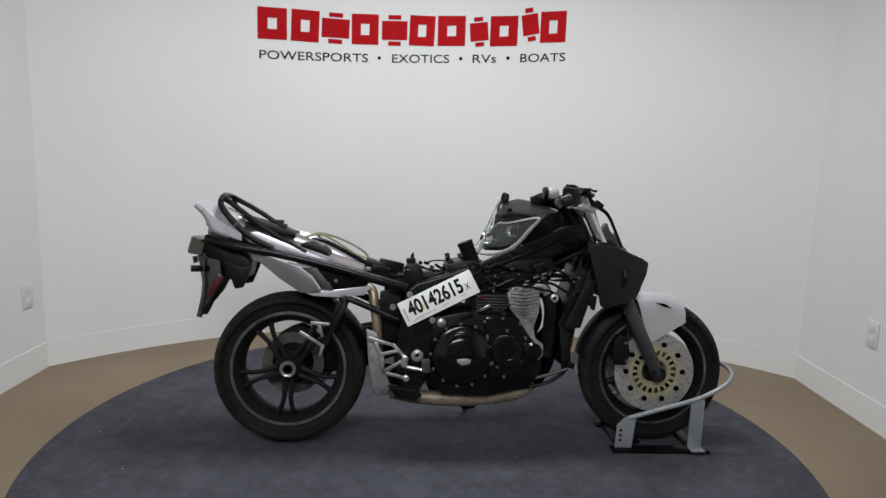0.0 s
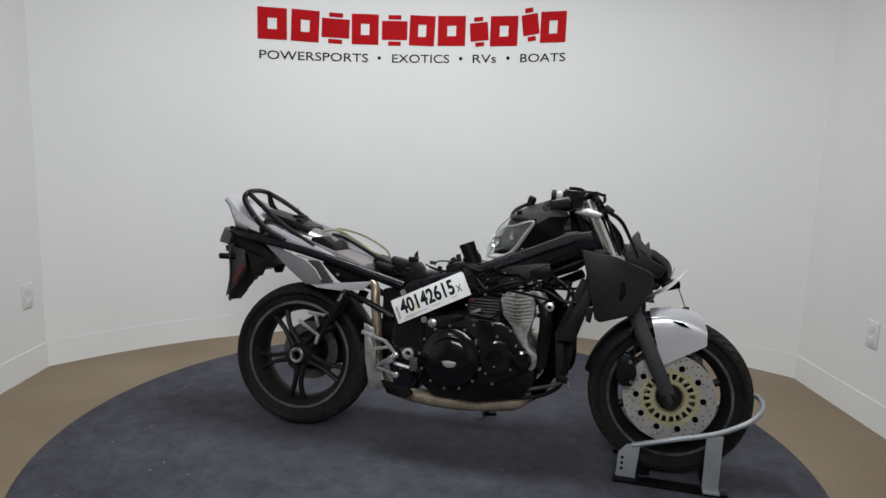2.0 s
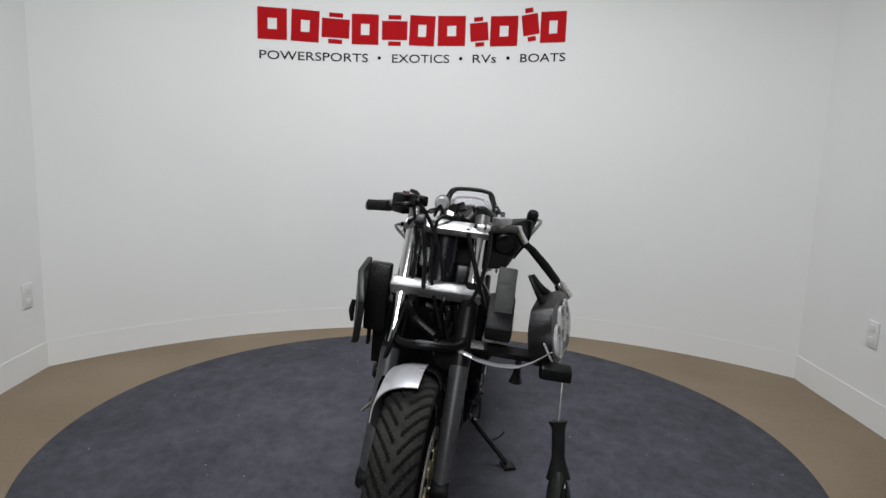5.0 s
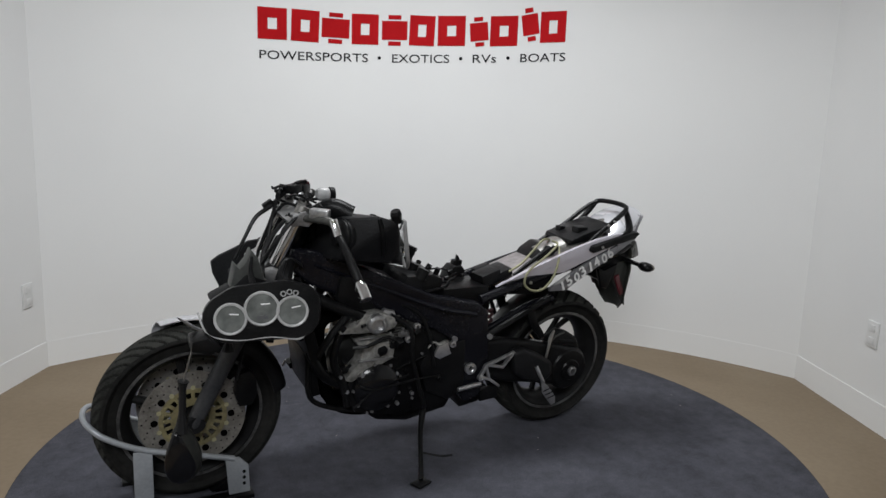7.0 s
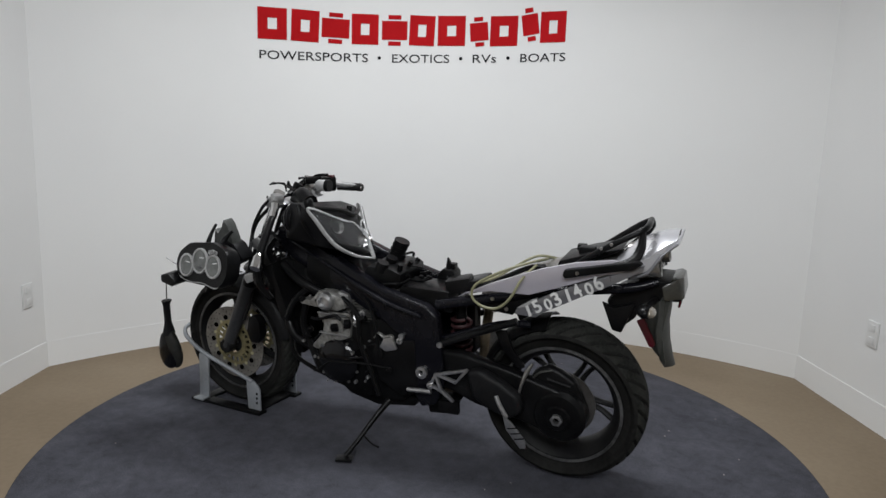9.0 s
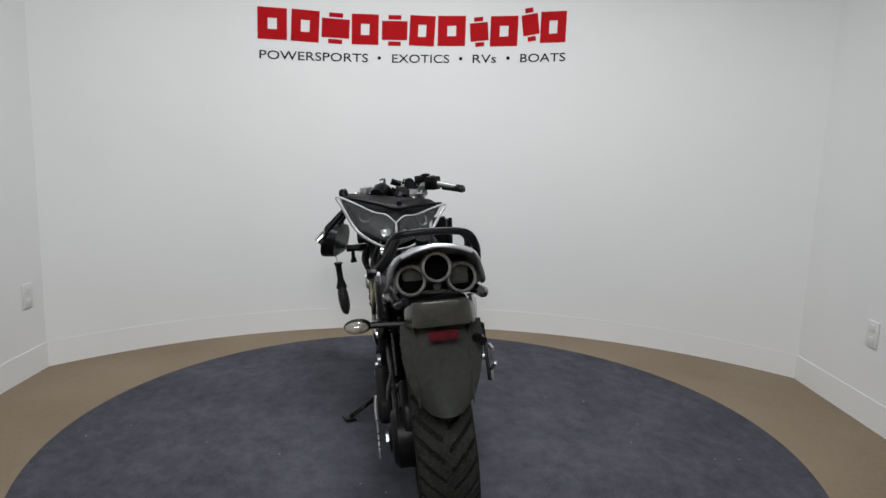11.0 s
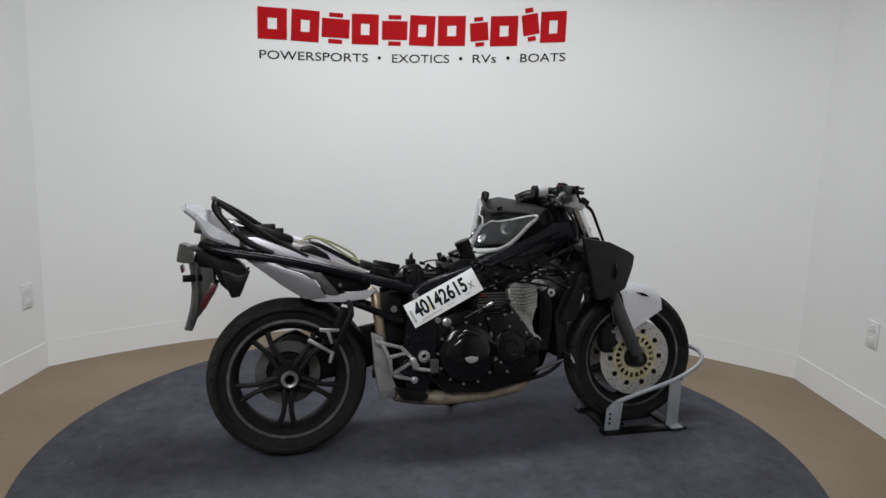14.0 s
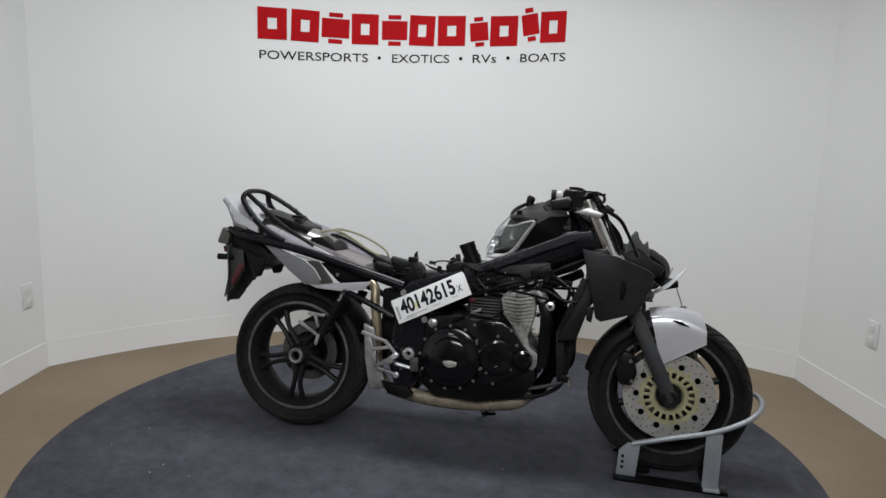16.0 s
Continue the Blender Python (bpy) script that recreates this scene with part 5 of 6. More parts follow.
bp("tail_cowl", tail_shell(), M_SILVER, tail, "silver painted tail cowl")
for s in (-1, 1):
    bp("cowl_edge", tube([(-0.875, 0.089 * s, 0.895), (-0.838, 0.109 * s, 0.864), (-0.80, 0.126 * s, 0.810), (-0.745, 0.131 * s, 0.788)], [0.004, 0.005, 0.006, 0.006], 8), M_GREYSILVER, tail, "thin silver cowl rim")
bp("cowl_lip", tube([(-0.875, -0.089, 0.895), (-0.882, -0.045, 0.912), (-0.882, 0, 0.918), (-0.882, 0.045, 0.912), (-0.875, 0.089, 0.895)], 0.005, 7), M_SILVER, tail, "thin silver cowl rim")
for s in (-1, 1):
    def side(pts, ya, yb, mt, nm, lbl="", flare=0.0):
        bm = prism(pts, ya, yb, 0.003)
        for v in bm.verts:
            v.co.y = (v.co.y + flare * (v.co.x + 0.60) - 0.045 * max(0, (v.co.x + 0.45) / 0.25)) * s
        return bp(nm, bm, mt, tail, lbl)
    if s < 0:
        side([(-0.70, 0.805), (-0.644, 0.808), (-0.425, 0.722), (-0.36, 0.690), (-0.42, 0.692), (-0.674, 0.770)], 0.112, 0.122, M_LIGHTSILVER, "upper_panel", "silver and violet tail stripe panel")
        side([(-0.708, 0.750), (-0.60, 0.716), (-0.490, 0.680), (-0.448, 0.652), (-0.413, 0.600), (-0.484, 0.590), (-0.56, 0.638), (-0.636, 0.696)], 0.118, 0.128, M_GREYSILVER, "lower_panel", "silver lower tail panel", 0.22)
        side([(-0.486, 0.682), (-0.444, 0.653), (-0.409, 0.602), (-0.366, 0.606), (-0.430, 0.684)], 0.113, 0.121, M_OUTLET, "panel_facet", "dark grey inner facet", 0.22)
        side([(-0.475, 0.590), (-0.40, 0.598), (-0.225, 0.618), (-0.258, 0.582), (-0.352, 0.573), (-0.44, 0.578)], 0.116, 0.126, M_SILVER, "side_fin", "pointed silver side fin", 0.10)
    else:
        side([(-0.175, 0.648), (-0.301, 0.716), (-0.393, 0.757), (-0.484, 0.795), (-0.590, 0.826), (-0.700, 0.845), (-0.775, 0.845), (-0.780, 0.815), (-0.682, 0.798), (-0.578, 0.755), (-0.443, 0.703), (-0.302, 0.690), (-0.206, 0.666)], 0.142, 0.156, M_LIGHTSILVER, "upper_panel", "pale silver tail stripe panel")
        side([(-0.393, 0.628), (-0.396, 0.642), (-0.480, 0.697), (-0.578, 0.748), (-0.682, 0.792), (-0.795, 0.840), (-0.790, 0.822), (-0.703, 0.768), (-0.660, 0.745), (-0.493, 0.650), (-0.466, 0.629)], 0.144, 0.158, M_GREYSILVER, "lower_panel", "silver lower tail panel with a painted number")
    if s > 0:
        side([(-0.395, 0.648), (-0.455, 0.690), (-0.475, 0.700), (-0.44, 0.664), (-0.40, 0.650)], 0.1585, 0.1605, M_CLEARGREY, "trim_line", "pale pointed trim")
    side([(-0.44, 0.675), (-0.37, 0.605), (-0.25, 0.605), (-0.235, 0.64), (-0.33, 0.68)], 0.108, 0.116, M_BLACK, "infill")
    if s < 0:
        side([(-0.535, 0.702), (-0.45, 0.684), (-0.452, 0.677), (-0.535, 0.695)], 0.1285, 0.131, M_CLEARGREY, "trim_line")
    k, dz = (s, 0) if s < 0 else (0.76, -0.012)
    bp("subframe_rail", tube([(-0.83, 0.112 * k, 0.785 + dz), (-0.75, 0.130 * k, 0.760 + dz), (-0.554, 0.134 * k, 0.727 + dz), (-0.353, 0.130 * k, 0.680 + dz), (-0.10, 0.118 * s, 0.610)],
                             [0.010, 0.016, 0.016, 0.017, 0.020], 10), M_FRAME, tail, "black subframe rail")
    bp("lower_rail", tube([(-0.44, 0.11 * s, 0.585), (-0.33, 0.118 * s, 0.572), (-0.13, 0.125 * s, 0.492)], 0.012, 8), M_FRAME, tail)
    bolt_row("rail_bolt", [(-0.31, 0.665), (-0.36, 0.635), (-0.72, 0.832)], 0.131 * s, 0.007, 0.004, M_STEEL, tail, B)
bp("grab_rail", tube([(-0.590, -0.132, 0.750), (-0.670, -0.128, 0.790), (-0.735, -0.122, 0.848), (-0.776, -0.112, 0.900), (-0.778, -0.085, 0.930), (-0.785, 0, 0.940), (-0.785, 0.070, 0.938),
                      (-0.765, 0.100, 0.926), (-0.700, 0.116, 0.890), (-0.625, 0.122, 0.842), (-0.560, 0.126, 0.795)], [0.011, 0.012, 0.012, 0.011, 0.010, 0.010, 0.010, 0.010, 0.010, 0.009, 0.008], 10), M_BLACK, tail, "black moulded grab rail")
bp("grab_brace", tube([(-0.780, -0.080, 0.931), (-0.745, -0.098, 0.910), (-0.698, -0.105, 0.876), (-0.614, -0.110, 0.815), (-0.540, -0.112, 0.772), (-0.47, -0.112, 0.735)], [0.010, 0.010, 0.010, 0.010, 0.009, 0.008], 8), M_BLACK, tail)
bp("grab_brace", tube([(-0.775, 0.090, 0.928), (-0.775, 0.118, 0.880), (-0.755, 0.145, 0.845), (-0.70, 0.158, 0.825)], [0.010, 0.014, 0.016, 0.012], 8), M_BLACK, tail)
for x, z in ((-0.66, 0.873), (-0.69, 0.888)):
    bp("grab_bolt", rod((x, 0.126, z), (x, 0.134, z), 0.005, 8), M_ALU, tail)
bp("side_bracket", prism([(-0.553, 0.786), (-0.558, 0.805), (-0.644, 0.824), (-0.774, 0.855), (-0.792, 0.847), (-0.765, 0.826), (-0.646, 0.799), (-0.562, 0.776)], 0.150, 0.178, 0.008), M_BLACK, tail, "black side bracket of the grab rail")
bp("bracket_bolt", rod((-0.60, 0.176, 0.800), (-0.60, 0.182, 0.800), 0.006, 8), M_STEEL, tail)
bp("rack_plate", prism([(-0.72, 0.868), (-0.60, 0.835), (-0.52, 0.808), (-0.515, 0.79), (-0.60, 0.80), (-0.70, 0.852)], -0.085, 0.085, 0.006), M_BLACK, tail, "black carrier plate")
bp("latch", box((-0.60, 0.03, 0.838), (0.05, 0.04, 0.025), 0.004), M_BLACK, tail)
bp("latch", box((-0.565, -0.05, 0.822), (0.03, 0.03, 0.03), 0.004), M_BLACK, tail)
bp("seat_pan", prism([(-0.62, 0.795), (-0.50, 0.760), (-0.38, 0.720), (-0.26, 0.680), (-0.25, 0.64), (-0.40, 0.67), (-0.62, 0.75)], -0.098, 0.098, 0.010), M_GREYPAD, tail, "grey foil-faced underseat tray")
bp("strap", prism([(-0.49, 0.770), (-0.45, 0.775), (-0.40, 0.745), (-0.385, 0.722), (-0.40, 0.715), (-0.50, 0.752)], -0.095, 0.06, 0.008), M_BLACK, tail, "black rubber pad")
bp("clutter", join(tube([(-0.26, 0.09, 0.685), (-0.33, 0.08, 0.725), (-0.42, 0.07, 0.77), (-0.47, 0.06, 0.775)], 0.009, 7), box((-0.22, 0.03, 0.685), (0.08, 0.10, 0.03), 0.006, (0, 18, 0)),
                   box((-0.20, -0.05, 0.67), (0.07, 0.04, 0.03), 0.006, (0, 14, 12))), M_BLACK, tail)
bp("loose_wire", tube([(-0.50, -0.02, 0.785), (-0.43, 0.02, 0.798), (-0.36, 0.05, 0.760), (-0.30, 0.07, 0.722), (-0.24, 0.08, 0.698)], 0.0045, 7), M_WIRE, tail, "loose dull yellow wire")
bp("loose_wire", tube([(-0.47, 0.03, 0.795), (-0.44, 0.10, 0.800), (-0.36, 0.150, 0.775), (-0.27, 0.168, 0.725), (-0.252, 0.172, 0.680), (-0.285, 0.172, 0.650), (-0.34, 0.170, 0.648), (-0.385, 0.166, 0.690), (-0.415, 0.150, 0.750), (-0.45, 0.10, 0.790)], 0.0045, 7),
   M_WIRE, tail, "loose dull yellow wire")
digits = []
for k, ch in enumerate("15031406"):
    wide, tall = (0.010 if ch == "1" else 0.026), (0.036, 0.041, 0.037, 0.044, 0.040, 0.043, 0.038, 0.046)[k]
    d = letters(ch, -wide / 2, wide / 2, 0.0, tall, 0.0008, 0.025)
    bmesh.ops.transform(d, matrix=Matrix.Translation((0.012 + 0.036 * k, (0.0, 0.002, -0.002, 0.001)[k % 4], 0)) @ Matrix.Rotation(radians((-6, 4, -3, 7)[k % 4]), 4, "Z"), verts=d.verts)
    digits.append(d)
num = join(*digits)
bp("chalk_number", num, M_CHALK, tail, "white paint-marker number", B @ Matrix.Translation((-0.440, 0.1592, 0.628)) @ Matrix.Rotation(radians(180), 4, "Z") @ Matrix.Rotation(radians(90), 4, "X") @ Matrix.Rotation(radians(28), 4, "Z"))
bp("paper_label", box((-0.80, 0.085, 0.882), (0.06, 0.05, 0.002), 0, (-40, 10, 0)), M_PAPER, tail, "white paper label")

# rear lamp, flap, indicators
bp("lamp_holder", prism([(-0.87, 0.775), (-0.80, 0.775), (-0.70, 0.715), (-0.675, 0.69), (-0.69, 0.635), (-0.735, 0.612), (-0.765, 0.64), (-0.785, 0.69), (-0.84, 0.70)], -0.075, 0.075, 0.010), M_BLACK, tail, "black lamp carrier")
bp("rear_lamp", hull(mirror_pts([(-0.900, 0.045, 0.785), (-0.885, 0.07, 0.785), (-0.908, 0.075, 0.722), (-0.84, 0.092, 0.76), (-0.85, 0.095, 0.715)]), 0.008), M_AMBER, tail, "smoked clear rear lamp")
bp("reflector", box((-0.893, 0.0, 0.695), (0.008, 0.075, 0.026), 0.003, (0, -12, 0)), M_TAIL, tail, "red rear reflector")
rows = []
for z, x, w in ((0.715, -0.866, 0.104), (0.67, -0.868, 0.108), (0.62, -0.864, 0.106), (0.56, -0.870, 0.094), (0.510, -0.882, 0.074), (0.478, -0.892, 0.042)):
    rows.append([(x + 0.028 * (j / 6) ** 2, w * j / 6, z) for j in range(-6, 7)])
bp("mud_flap", sheet(rows, 0.005), M_FLAP, tail, "dusty black plastic mud flap")
for s in (-1, 1):
    bp("flap_side", prism([(-0.87, 0.735), (-0.79, 0.70), (-0.78, 0.62), (-0.83, 0.54), (-0.868, 0.50), (-0.85, 0.60)], 0.068 * s, 0.074 * s, 0.002), M_FLAP, tail)
    bp("side_reflector", prism([(-0.795, 0.650), (-0.772, 0.640), (-0.815, 0.560), (-0.826, 0.556), (-0.836, 0.570)], 0.080 * s, 0.090 * s, 0.004), M_TAIL, tail, "red side reflector")
    bp("carrier_arm", prism([(-0.77, 0.70), (-0.70, 0.675), (-0.665, 0.69), (-0.70, 0.60), (-0.73, 0.595)], 0.078 * s, 0.10 * s, 0.006), M_BLACK, tail)
ind = new("indicator")
ind.parent = bike
bp("stalk", tube([(-0.825, 0.07, 0.712), (-0.815, 0.13, 0.715), (-0.812, 0.19, 0.716)], 0.009, 8), M_BLACK, ind)
bm = bmesh.new()
bmesh.ops.create_uvsphere(bm, u_segments=20, v_segments=12, radius=1.0, matrix=Matrix.Translation((-0.812, 0.212, 0.717)) @ Matrix.Diagonal((0.026, 0.036, 0.019, 1)))
bp("shell", bm, M_BLACK, ind, "black indicator shell")
bm = bmesh.new()
bmesh.ops.create_uvsphere(bm, u_segments=20, v_segments=12, radius=1.0, matrix=Matrix.Translation((-0.825, 0.214, 0.717)) @ Matrix.Diagonal((0.018, 0.031, 0.016, 1)))
bp("lens", bm, M_CLEAR, ind, "clear indicator lens")
bp("indicator_stub", tube([(-0.83, -0.075, 0.668), (-0.86, -0.095, 0.668), (-0.885, -0.10, 0.668)], 0.012, 8), M_BLACK)

# swing arm on the left, shock
sw = new("swing_arm")
sw.parent = bike
bp("arm", prism([(-0.05, 0.40), (-0.07, 0.33), (-0.25, 0.265), (-0.42, 0.235), (-0.56, 0.195), (-0.63, 0.26), (-0.60, 0.36), (-0.50, 0.385), (-0.36, 0.42), (-0.20, 0.45), (-0.09, 0.45)],
                 0.092, 0.138, 0.016, 3), M_BLACK, sw, "black single-sided swing arm")
bp("guard", prism([(-0.235, 0.405), (-0.255, 0.315), (-0.30, 0.285), (-0.39, 0.255), (-0.435, 0.29), (-0.425, 0.345), (-0.36, 0.385), (-0.28, 0.42)], 0.135, 0.185, 0.018, 3), M_MATTE, sw, "black moulded chain guard")
bp("hub_carrier", lathe([(0.092, 0.08), (0.092, 0.13), (0.078, 0.145), (0.045, 0.150), (0.040, 0.156), (0.022, 0.158), (0.014, 0.150), (0.014, 0.08)], (-0.548, 0, 0.280), 48), M_BLACK, sw, "dull black eccentric hub")
bp("caliper_carrier", prism([(-0.43, 0.345), (-0.45, 0.415), (-0.50, 0.445), (-0.545, 0.430), (-0.595, 0.400), (-0.625, 0.335), (-0.632, 0.260), (-0.60, 0.215), (-0.50, 0.22)], 0.070, 0.112, 0.014, 3), M_BLACK, sw, "dull black brake carrier")
bp("carrier_clip", tube([(-0.44, 0.115, 0.38), (-0.475, 0.118, 0.42), (-0.52, 0.116, 0.435)], 0.004, 7), M_OUTLET, sw)
bp("carrier_rib", join(rod((-0.50, 0.112, 0.40), (-0.58, 0.112, 0.385), 0.007, 7), rod((-0.585, 0.112, 0.36), (-0.61, 0.112, 0.28), 0.008, 7)), M_BLACK, sw)
bp("hub_nut", lathe([(0.021, 0.15), (0.021, 0.166), (0.012, 0.168), (0.011, 0.15)], (-0.548, 0, 0.280), 6), M_ALU, sw)
coil = []
for k in range(90):
    a = k * 0.45
    coil.append((-0.165 + 0.034 * math.cos(a), 0.05 + 0.034 * math.sin(a), 0.40 + k * 0.0017))
bp("shock_spring", tube(coil, 0.007, 6, False), M_SPRING, sw, "dark red coil spring")
bp("shock_body", rod((-0.165, 0.05, 0.36), (-0.165, 0.05, 0.60), 0.02, 14, 0.002), M_BLACK, sw)
bp("tie_rod", tube([(-0.129, 0.15, 0.481), (-0.25, 0.145, 0.535), (-0.40, 0.14, 0.60)], 0.013, 8), M_BLACK, sw)

bp("shock_shield", prism([(-0.20, 0.40), (-0.20, 0.585), (-0.12, 0.60), (-0.11, 0.40)], -0.055, 0.005, 0.006), M_BLACK, sw, "black shock shield")
bp("shield_bolt", rod((-0.15, -0.056, 0.53), (-0.15, -0.064, 0.53), 0.012, 10, 0.001), M_ALU, sw)

# rear hugger
rows = []
for i in range(13):
    a = radians(18 + 62 * i / 12)
    rows.append([(RW[0] + (0.308 - 0.03 * abs(j / 6) ** 2) * math.cos(a), 0.088 * j / 6, RW[2] + (0.308 - 0.03 * abs(j / 6) ** 2) * math.sin(a)) for j in range(-6, 7)])
bp("rear_hugger", sheet(rows, 0.004), M_BLACK, None, "black rear wheel hugger")
bp("hugger_stay", prism([(-0.355, 0.555), (-0.315, 0.545), (-0.345, 0.48), (-0.40, 0.42), (-0.425, 0.43), (-0.38, 0.49)], -0.118, -0.104, 0.004), M_BLACK)
bp("hugger_stay", prism([(-0.355, 0.555), (-0.315, 0.545), (-0.345, 0.48), (-0.40, 0.42), (-0.425, 0.43), (-0.38, 0.49)], 0.108, 0.12, 0.004), M_BLACK)
for bm in bars(-0.210, -0.200, 0.013, [(-0.476, 0.456), (-0.398, 0.408)], [(-0.437, 0.49), (-0.378, 0.486)], [(-0.413, 0.487), (-0.4, 0.444)], [(-0.398, 0.408), (-0.406, 0.377)]):
    bp("pillion_hanger", bm, M_ALU, None, "bare alloy pillion hanger bar")
bp("pillion_arm", bars(-0.200, -0.190, 0.020, [(-0.331, 0.534), (-0.406, 0.380)])[0], M_BLACK, None, "black pillion peg arm")
bp("pillion_arm", tube([(-0.33, -0.118, 0.575), (-0.328, -0.160, 0.560), (-0.331, -0.195, 0.536)], 0.011, 8), M_BLACK)

# foot rests
fr = new("right_foot_rest")
fr.parent = bike
Y = -0.165
for bm in bars(Y - 0.008, Y + 0.006, 0.014, [(-0.235, 0.430), (-0.145, 0.404), (-0.108, 0.366)], [(-0.194, 0.370), (-0.126, 0.385)], [(-0.210, 0.412), (-0.187, 0.362), (-0.182, 0.306), (-0.100, 0.354)],
               [(-0.168, 0.301), (-0.097, 0.283)]):
    bp("hanger_bar", bm, M_ALU, fr, "cast alloy hanger bar")
for x, z in ((-0.103, 0.356), (-0.098, 0.283)):
    bp("hanger_boss", lathe([(0.012, 0.004), (0.012, -0.012), (0.006, -0.014), (0.005, 0.004)], (x, Y, z), 20), M_ALU, fr)
bp("pedal_block", prism([(-0.044, 0.359), (-0.012, 0.359), (-0.011, 0.308), (-0.041, 0.309)], Y - 0.03, Y - 0.012, 0.004), M_OUTLET, fr, "dull grey pedal block")
bp("peg", rod((-0.104, Y, 0.352), (-0.108, Y - 0.07, 0.350), 0.012, 12, 0.002), M_ALU, fr, "alloy foot peg")
bp("brake_pedal", tube([(-0.105, Y - 0.012, 0.330), (-0.09, Y - 0.014, 0.325), (-0.042, Y - 0.016, 0.317)], [0.008, 0.008, 0.007], 8), M_ALU, fr, "alloy brake pedal")
bp("pedal_boss", lathe([(0.024, 0), (0.024, -0.02), (0.014, -0.022), (0.014, 0)], (-0.02, Y + 0.005, 0.298), 24), M_BLACK, fr)
lf = new("left_foot_rest")
lf.parent = bike
Y = 0.175
for bm in bars(Y - 0.006, Y + 0.008, 0.011, [(-0.098, 0.330), (-0.117, 0.372), (-0.236, 0.409), (-0.194, 0.357), (-0.130, 0.372)], [(-0.117, 0.372), (-0.138, 0.315), (-0.100, 0.328)], [(-0.138, 0.315), (-0.182, 0.283)]):
    bp("hanger_bar", bm, M_ALU, lf, "cast alloy hanger bar")
bp("hanger_boss", lathe([(0.012, -0.004), (0.012, 0.012), (0.006, 0.014), (0.005, -0.004)], (-0.098, Y, 0.328), 20), M_ALU, lf)
bp("hanger_block", prism([(-0.117, 0.262), (-0.194, 0.271), (-0.196, 0.221), (-0.118, 0.217)], 0.135, 0.160, 0.005), M_BLACK, lf, "black hanger block")
bp("gear_lever", tube([(-0.100, Y + 0.004, 0.303), (-0.05, Y + 0.004, 0.299), (-0.006, Y + 0.004, 0.295)], 0.0085, 10), M_ALU, lf, "bright gear lever")
bp("heel_plate", prism([(-0.372, 0.275), (-0.385, 0.225), (-0.435, 0.165), (-0.455, 0.170), (-0.452, 0.20), (-0.405, 0.255)], 0.188, 0.194, 0.002), M_ALU, lf, "slotted alloy heel plate")
bp("heel_strut", tube([(-0.385, 0.19, 0.27), (-0.36, 0.19, 0.31), (-0.345, 0.185, 0.34)], 0.008, 8), M_ALU, lf)
at_spots("heel_slot", box((0, 0, 0), (0.034, 0.008, 0.005), 0.001, (0, 15, 0)), M_BLACK, [(-0.405 - 0.013 * k, 0.191, 0.235 - 0.017 * k) for k in range(3)], lf, B)
bp("pillion_hanger", tube([(-0.455, 0.130, 0.455), (-0.44, 0.135, 0.43), (-0.425, 0.145, 0.39), (-0.415, 0.150, 0.35)], [0.004, 0.008, 0.006, 0.005], 8), M_STEEL, lf, "alloy pillion hanger")

# torn wiring and small fittings, seeded
rng = random.Random(11)


def wires(count, lo, hi, rad, sag, parent, bits):
    """Loose wires and plugs inside a box."""
    for k in range(count):
        p = [Vector([rng.uniform(a, b) for a, b in zip(lo, hi)])]
        step = Vector((rng.choice((-1, 1)) * rng.uniform(0.03, 0.07), rng.uniform(-0.012, 0.012), rng.uniform(-0.02, 0.02)))
        for i in range(rng.randint(3, 5)):
            n = p[-1] + step + Vector((rng.uniform(-0.02, 0.02), rng.uniform(-0.012, 0.012), rng.uniform(-0.03, 0.03) - sag))
            p.append(Vector([min(max(c, a - 0.01), b + 0.01) for c, a, b in zip(n, lo, hi)]))
        bp("wire", tube(p, rng.uniform(*rad), 6), M_BLACK, parent)
    for k in range(bits):
        c = [rng.uniform(a, b) for a, b in zip(lo, hi)]
        s = [rng.uniform(0.010, 0.028) for _ in range(3)]
        bp("plug", box(c, s, 0.003, (rng.uniform(-30, 30), rng.uniform(-40, 40), rng.uniform(-30, 30))), M_BLACK, parent)


loom = new("wiring_harness")
loom.parent = bike
wires(9, (0.14, -0.150, 0.62), (0.54, -0.120, 0.70), (0.003, 0.006), 0.0, loom, 12)
wires(7, (0.05, 0.135, 0.30), (0.54, 0.170, 0.62), (0.003, 0.007), 0.004, loom, 14)
wires(12, (-0.16, -0.09, 0.655), (0.18, 0.10, 0.695), (0.003, 0.006), 0.0, loom, 12)
wires(12, (0.58, -0.07, 0.58), (0.74, 0.15, 0.80), (0.003, 0.006), 0.004, loom, 10)
wires(8, (0.50, -0.10, 0.93), (0.60, 0.10, 0.985), (0.0025, 0.005), 0.0, loom, 6)
for k in range(12):
    x, z = rng.uniform(0.02, 0.50), rng.uniform(0.26, 0.60)
    bp("small_bolt", rod((x, 0.165, z), (x, rng.uniform(0.172, 0.178), z), rng.uniform(0.003, 0.006), 8), M_ALU, loom)
for k in range(18):
    x, z = rng.uniform(0.20, 0.54), rng.uniform(0.60, 0.70)
    bp("small_bolt", rod((x, -0.150, z), (x, rng.uniform(-0.168, -0.162), z), rng.uniform(0.0025, 0.005), 8), M_STEEL, loom)

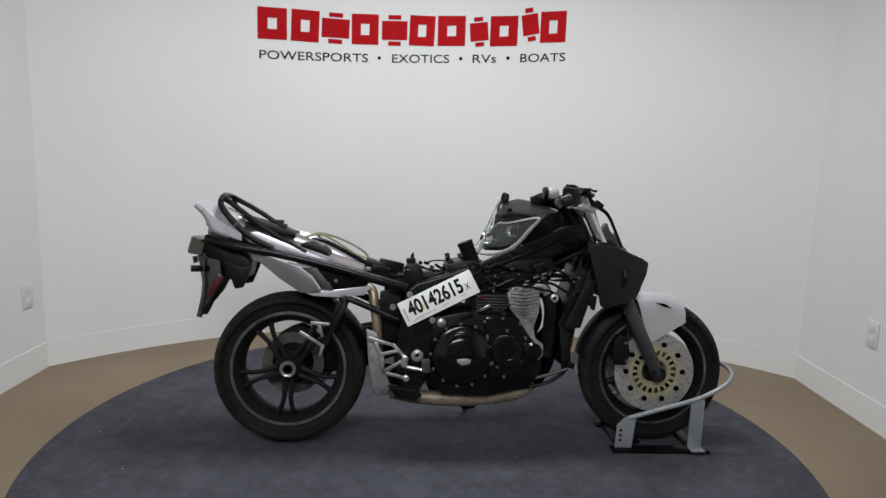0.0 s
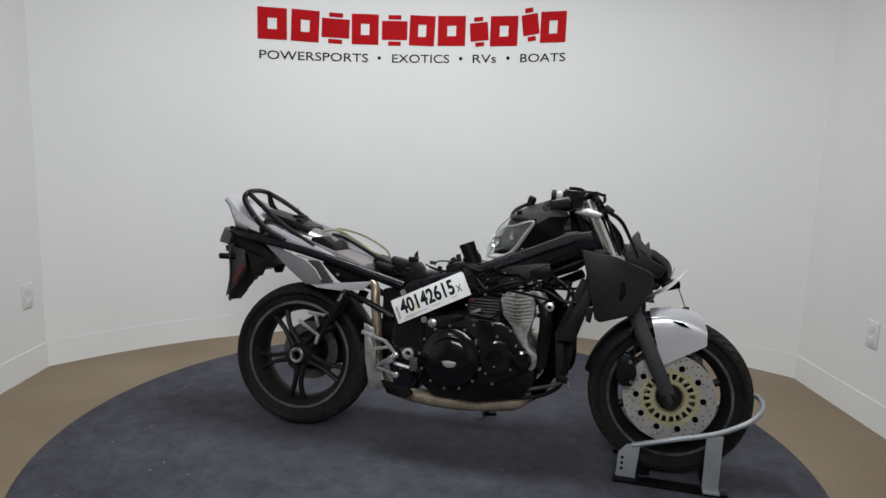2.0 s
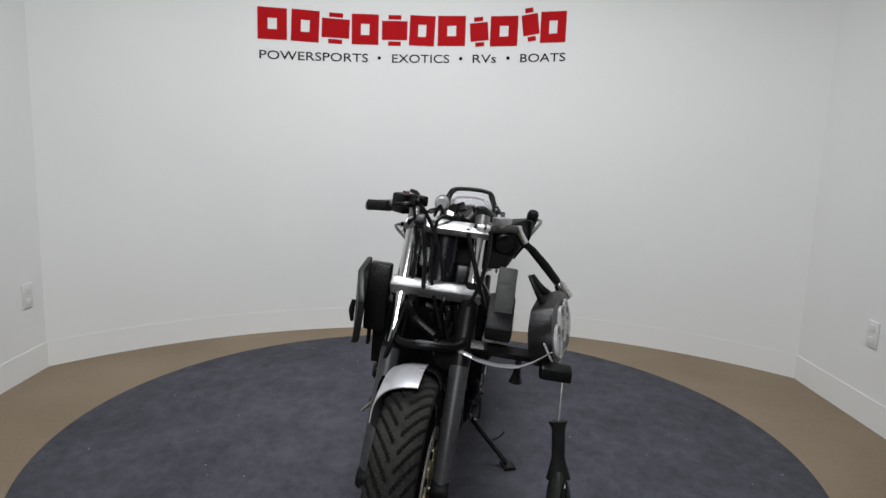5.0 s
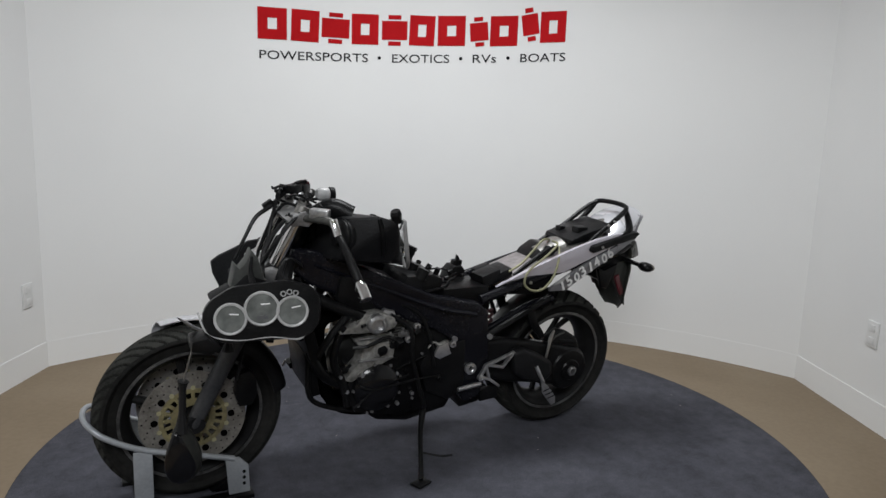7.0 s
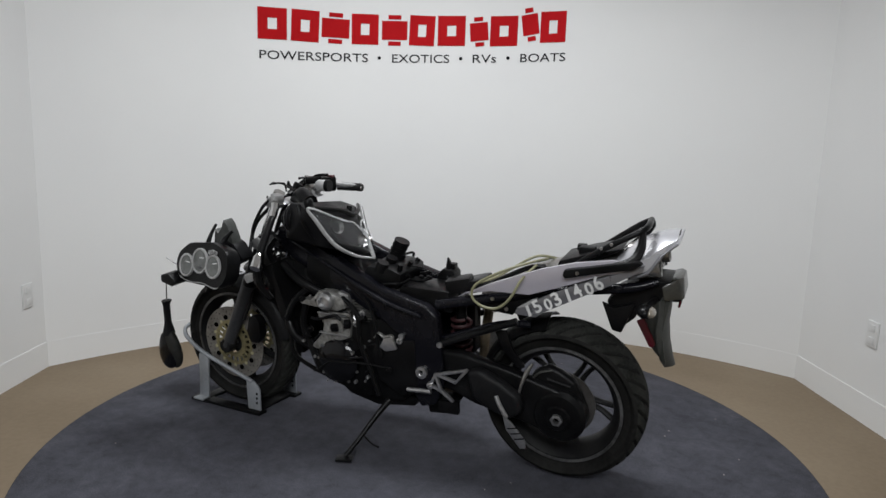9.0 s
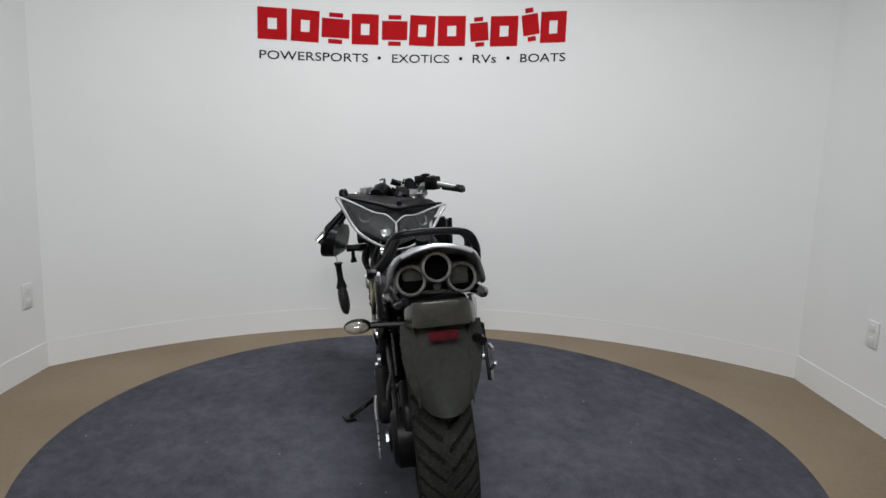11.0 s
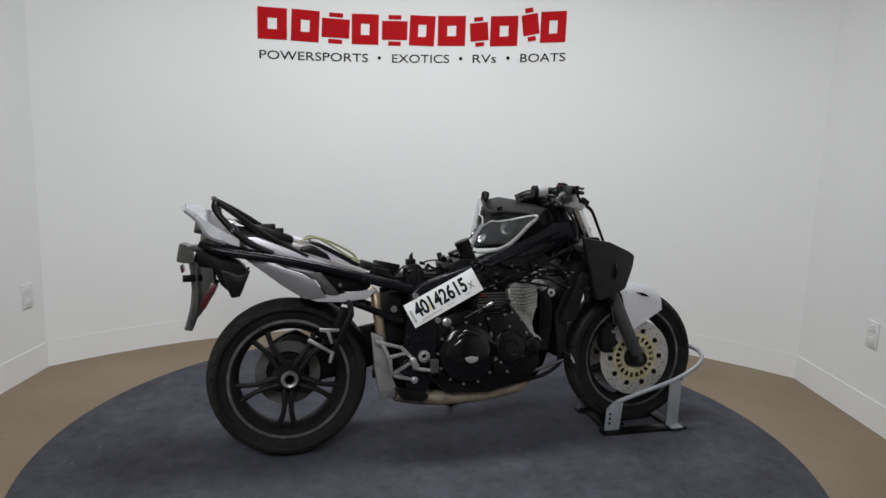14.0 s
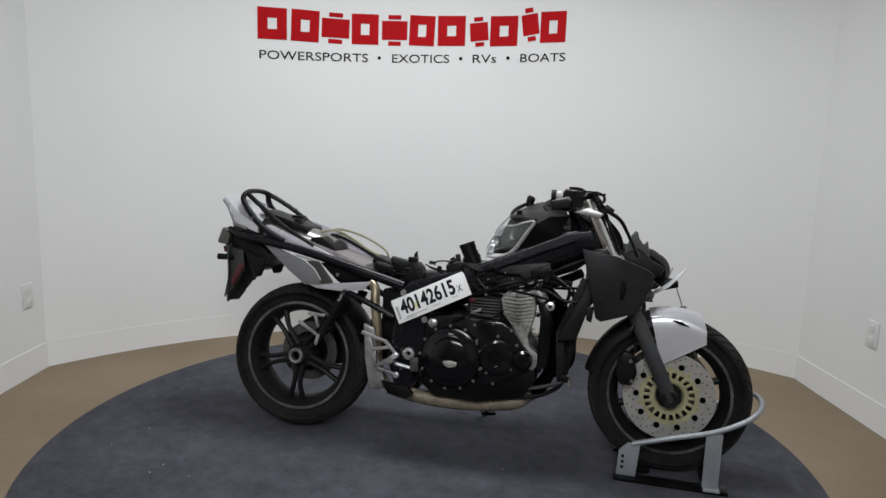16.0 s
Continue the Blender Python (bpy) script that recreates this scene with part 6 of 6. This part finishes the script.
# side stand and belly
bp("side_stand", tube([(0.10, 0.12, 0.205), (0.135, 0.18, 0.15), (0.165, 0.255, 0.09), (0.188, 0.308, 0.050)], [0.013, 0.010, 0.009, 0.009], 10), M_BLACK, None, "worn black side stand")
bp("stand_foot", box((0.19, 0.315, 0.042), (0.06, 0.045, 0.008), 0.002, (6, 0, 20)), M_BLACK)
bp("stand_tang", tube([(0.155, 0.235, 0.105), (0.10, 0.27, 0.10), (0.06, 0.29, 0.105)], 0.004, 7), M_BLACK)
bp("sump", prism([(-0.02, 0.23), (0.0, 0.19), (0.16, 0.165), (0.28, 0.19), (0.33, 0.23)], -0.02, 0.11, 0.012), M_BLACK)
bp("belly_bracket", prism([(-0.165, 0.250), (-0.135, 0.205), (-0.06, 0.190), (-0.035, 0.212), (-0.06, 0.235)], -0.150, -0.125, 0.006), M_BLACK, None, "black linkage bracket under the engine")
bp("link_plate", prism([(-0.18, 0.25), (-0.14, 0.19), (-0.06, 0.18), (-0.05, 0.23)], 0.03, 0.11, 0.006), M_BLACK)

# ---------- wheel chock ----------
chock = new("wheel_chock")
tagged(chock, "grey painted steel wheel chock holding the front wheel", "wheel chock")
Q = pose(0.908, 0.064, 0, 0, 0, 2.5) @ Matrix.Diagonal((0.97, 1.02, 1.03, 1))


def cp(name, bm, material, label=""):
    return part(name, bm, material, chock, label, Q)


for s in (-1, 1):
    y = 0.118 * s
    cp("foot_bar", box((0.005, y, 0.006), (0.40, 0.05, 0.012), 0.003), M_BLACK, "black base bar")
    low = cp("low_plate", prism([(-0.185, 0.014), (-0.115, 0.014), (-0.105, 0.135), (-0.150, 0.135), (-0.180, 0.105)], y - 0.004, y + 0.004, 0.002), M_CHOCK, "grey drilled plate")
    at_spots("plate_hole", rod((0, -0.0046, 0), (0, 0.0046, 0), 0.006, 10), M_BLACK, [(-0.165, y, z) for z in (0.045, 0.065, 0.085)], chock, Q)
    cp("post", join(box((0.145, y, 0.11), (0.056, 0.008, 0.195), 0.002), box((0.145, y + 0.02 * s, 0.018), (0.056, 0.045, 0.007), 0.002)), M_CHOCK, "grey flat steel post")
    cp("cross_bar", box((0.145 * s, 0, 0.008), (0.05, 0.24, 0.012), 0.003), M_BLACK)
cp("hoop", tube([(-0.135, -0.118, 0.132), (-0.02, -0.118, 0.165), (0.145, -0.118, 0.212), (0.245, -0.115, 0.262), (0.285, -0.095, 0.290), (0.305, -0.05, 0.300), (0.31, 0, 0.302), (0.305, 0.05, 0.300),
                 (0.285, 0.095, 0.290), (0.245, 0.115, 0.262), (0.145, 0.118, 0.212), (-0.02, 0.118, 0.165), (-0.135, 0.118, 0.132)], 0.009, 10), M_CHOCK, "grey bent tube hoop")
cp("tyre_cradle", prism([(-0.17, 0.014), (-0.12, 0.05), (-0.06, 0.014)], -0.08, 0.08, 0.003), M_BLACK)


# ---------- movement: everything on the table turns with it ----------
def motions():
    rows = [(0.0, pose(0, 0, 0)), (0.9, pose(0, 0, 0))]
    k = 10
    while k <= 160:
        rows.append((k / 10, pose(0, 0, 0, 0, 0, turn_at(k / 10))))
        k += 1
    for thing in (turntable, bike, chock):
        walk(thing, rows)
    # the hanging mirror swings on its cord once the table turns
    pivot = MM @ Vector((0.903, 0.380, 0.661))
    swing = [(0.0, pose(0, 0, 0)), (0.9, pose(0, 0, 0))]
    for k in range(10, 161):
        t = k / 10
        size = 6.0 * min(1.0, (t - 0.9) / 2.0) * min(1.0, max(0.25, (16.5 - t) / 4.0))
        axis = Matrix.Rotation(-radians(turn_at(t)), 4, "Z") @ Vector((0, 1, 0))
        swing.append((t, Matrix.Translation(pivot) @ Matrix.Rotation(-radians(size * math.cos(2 * math.pi * (t - 0.97))), 4, axis) @ Matrix.Translation(-pivot)))
    walk(mir, swing)


motions()
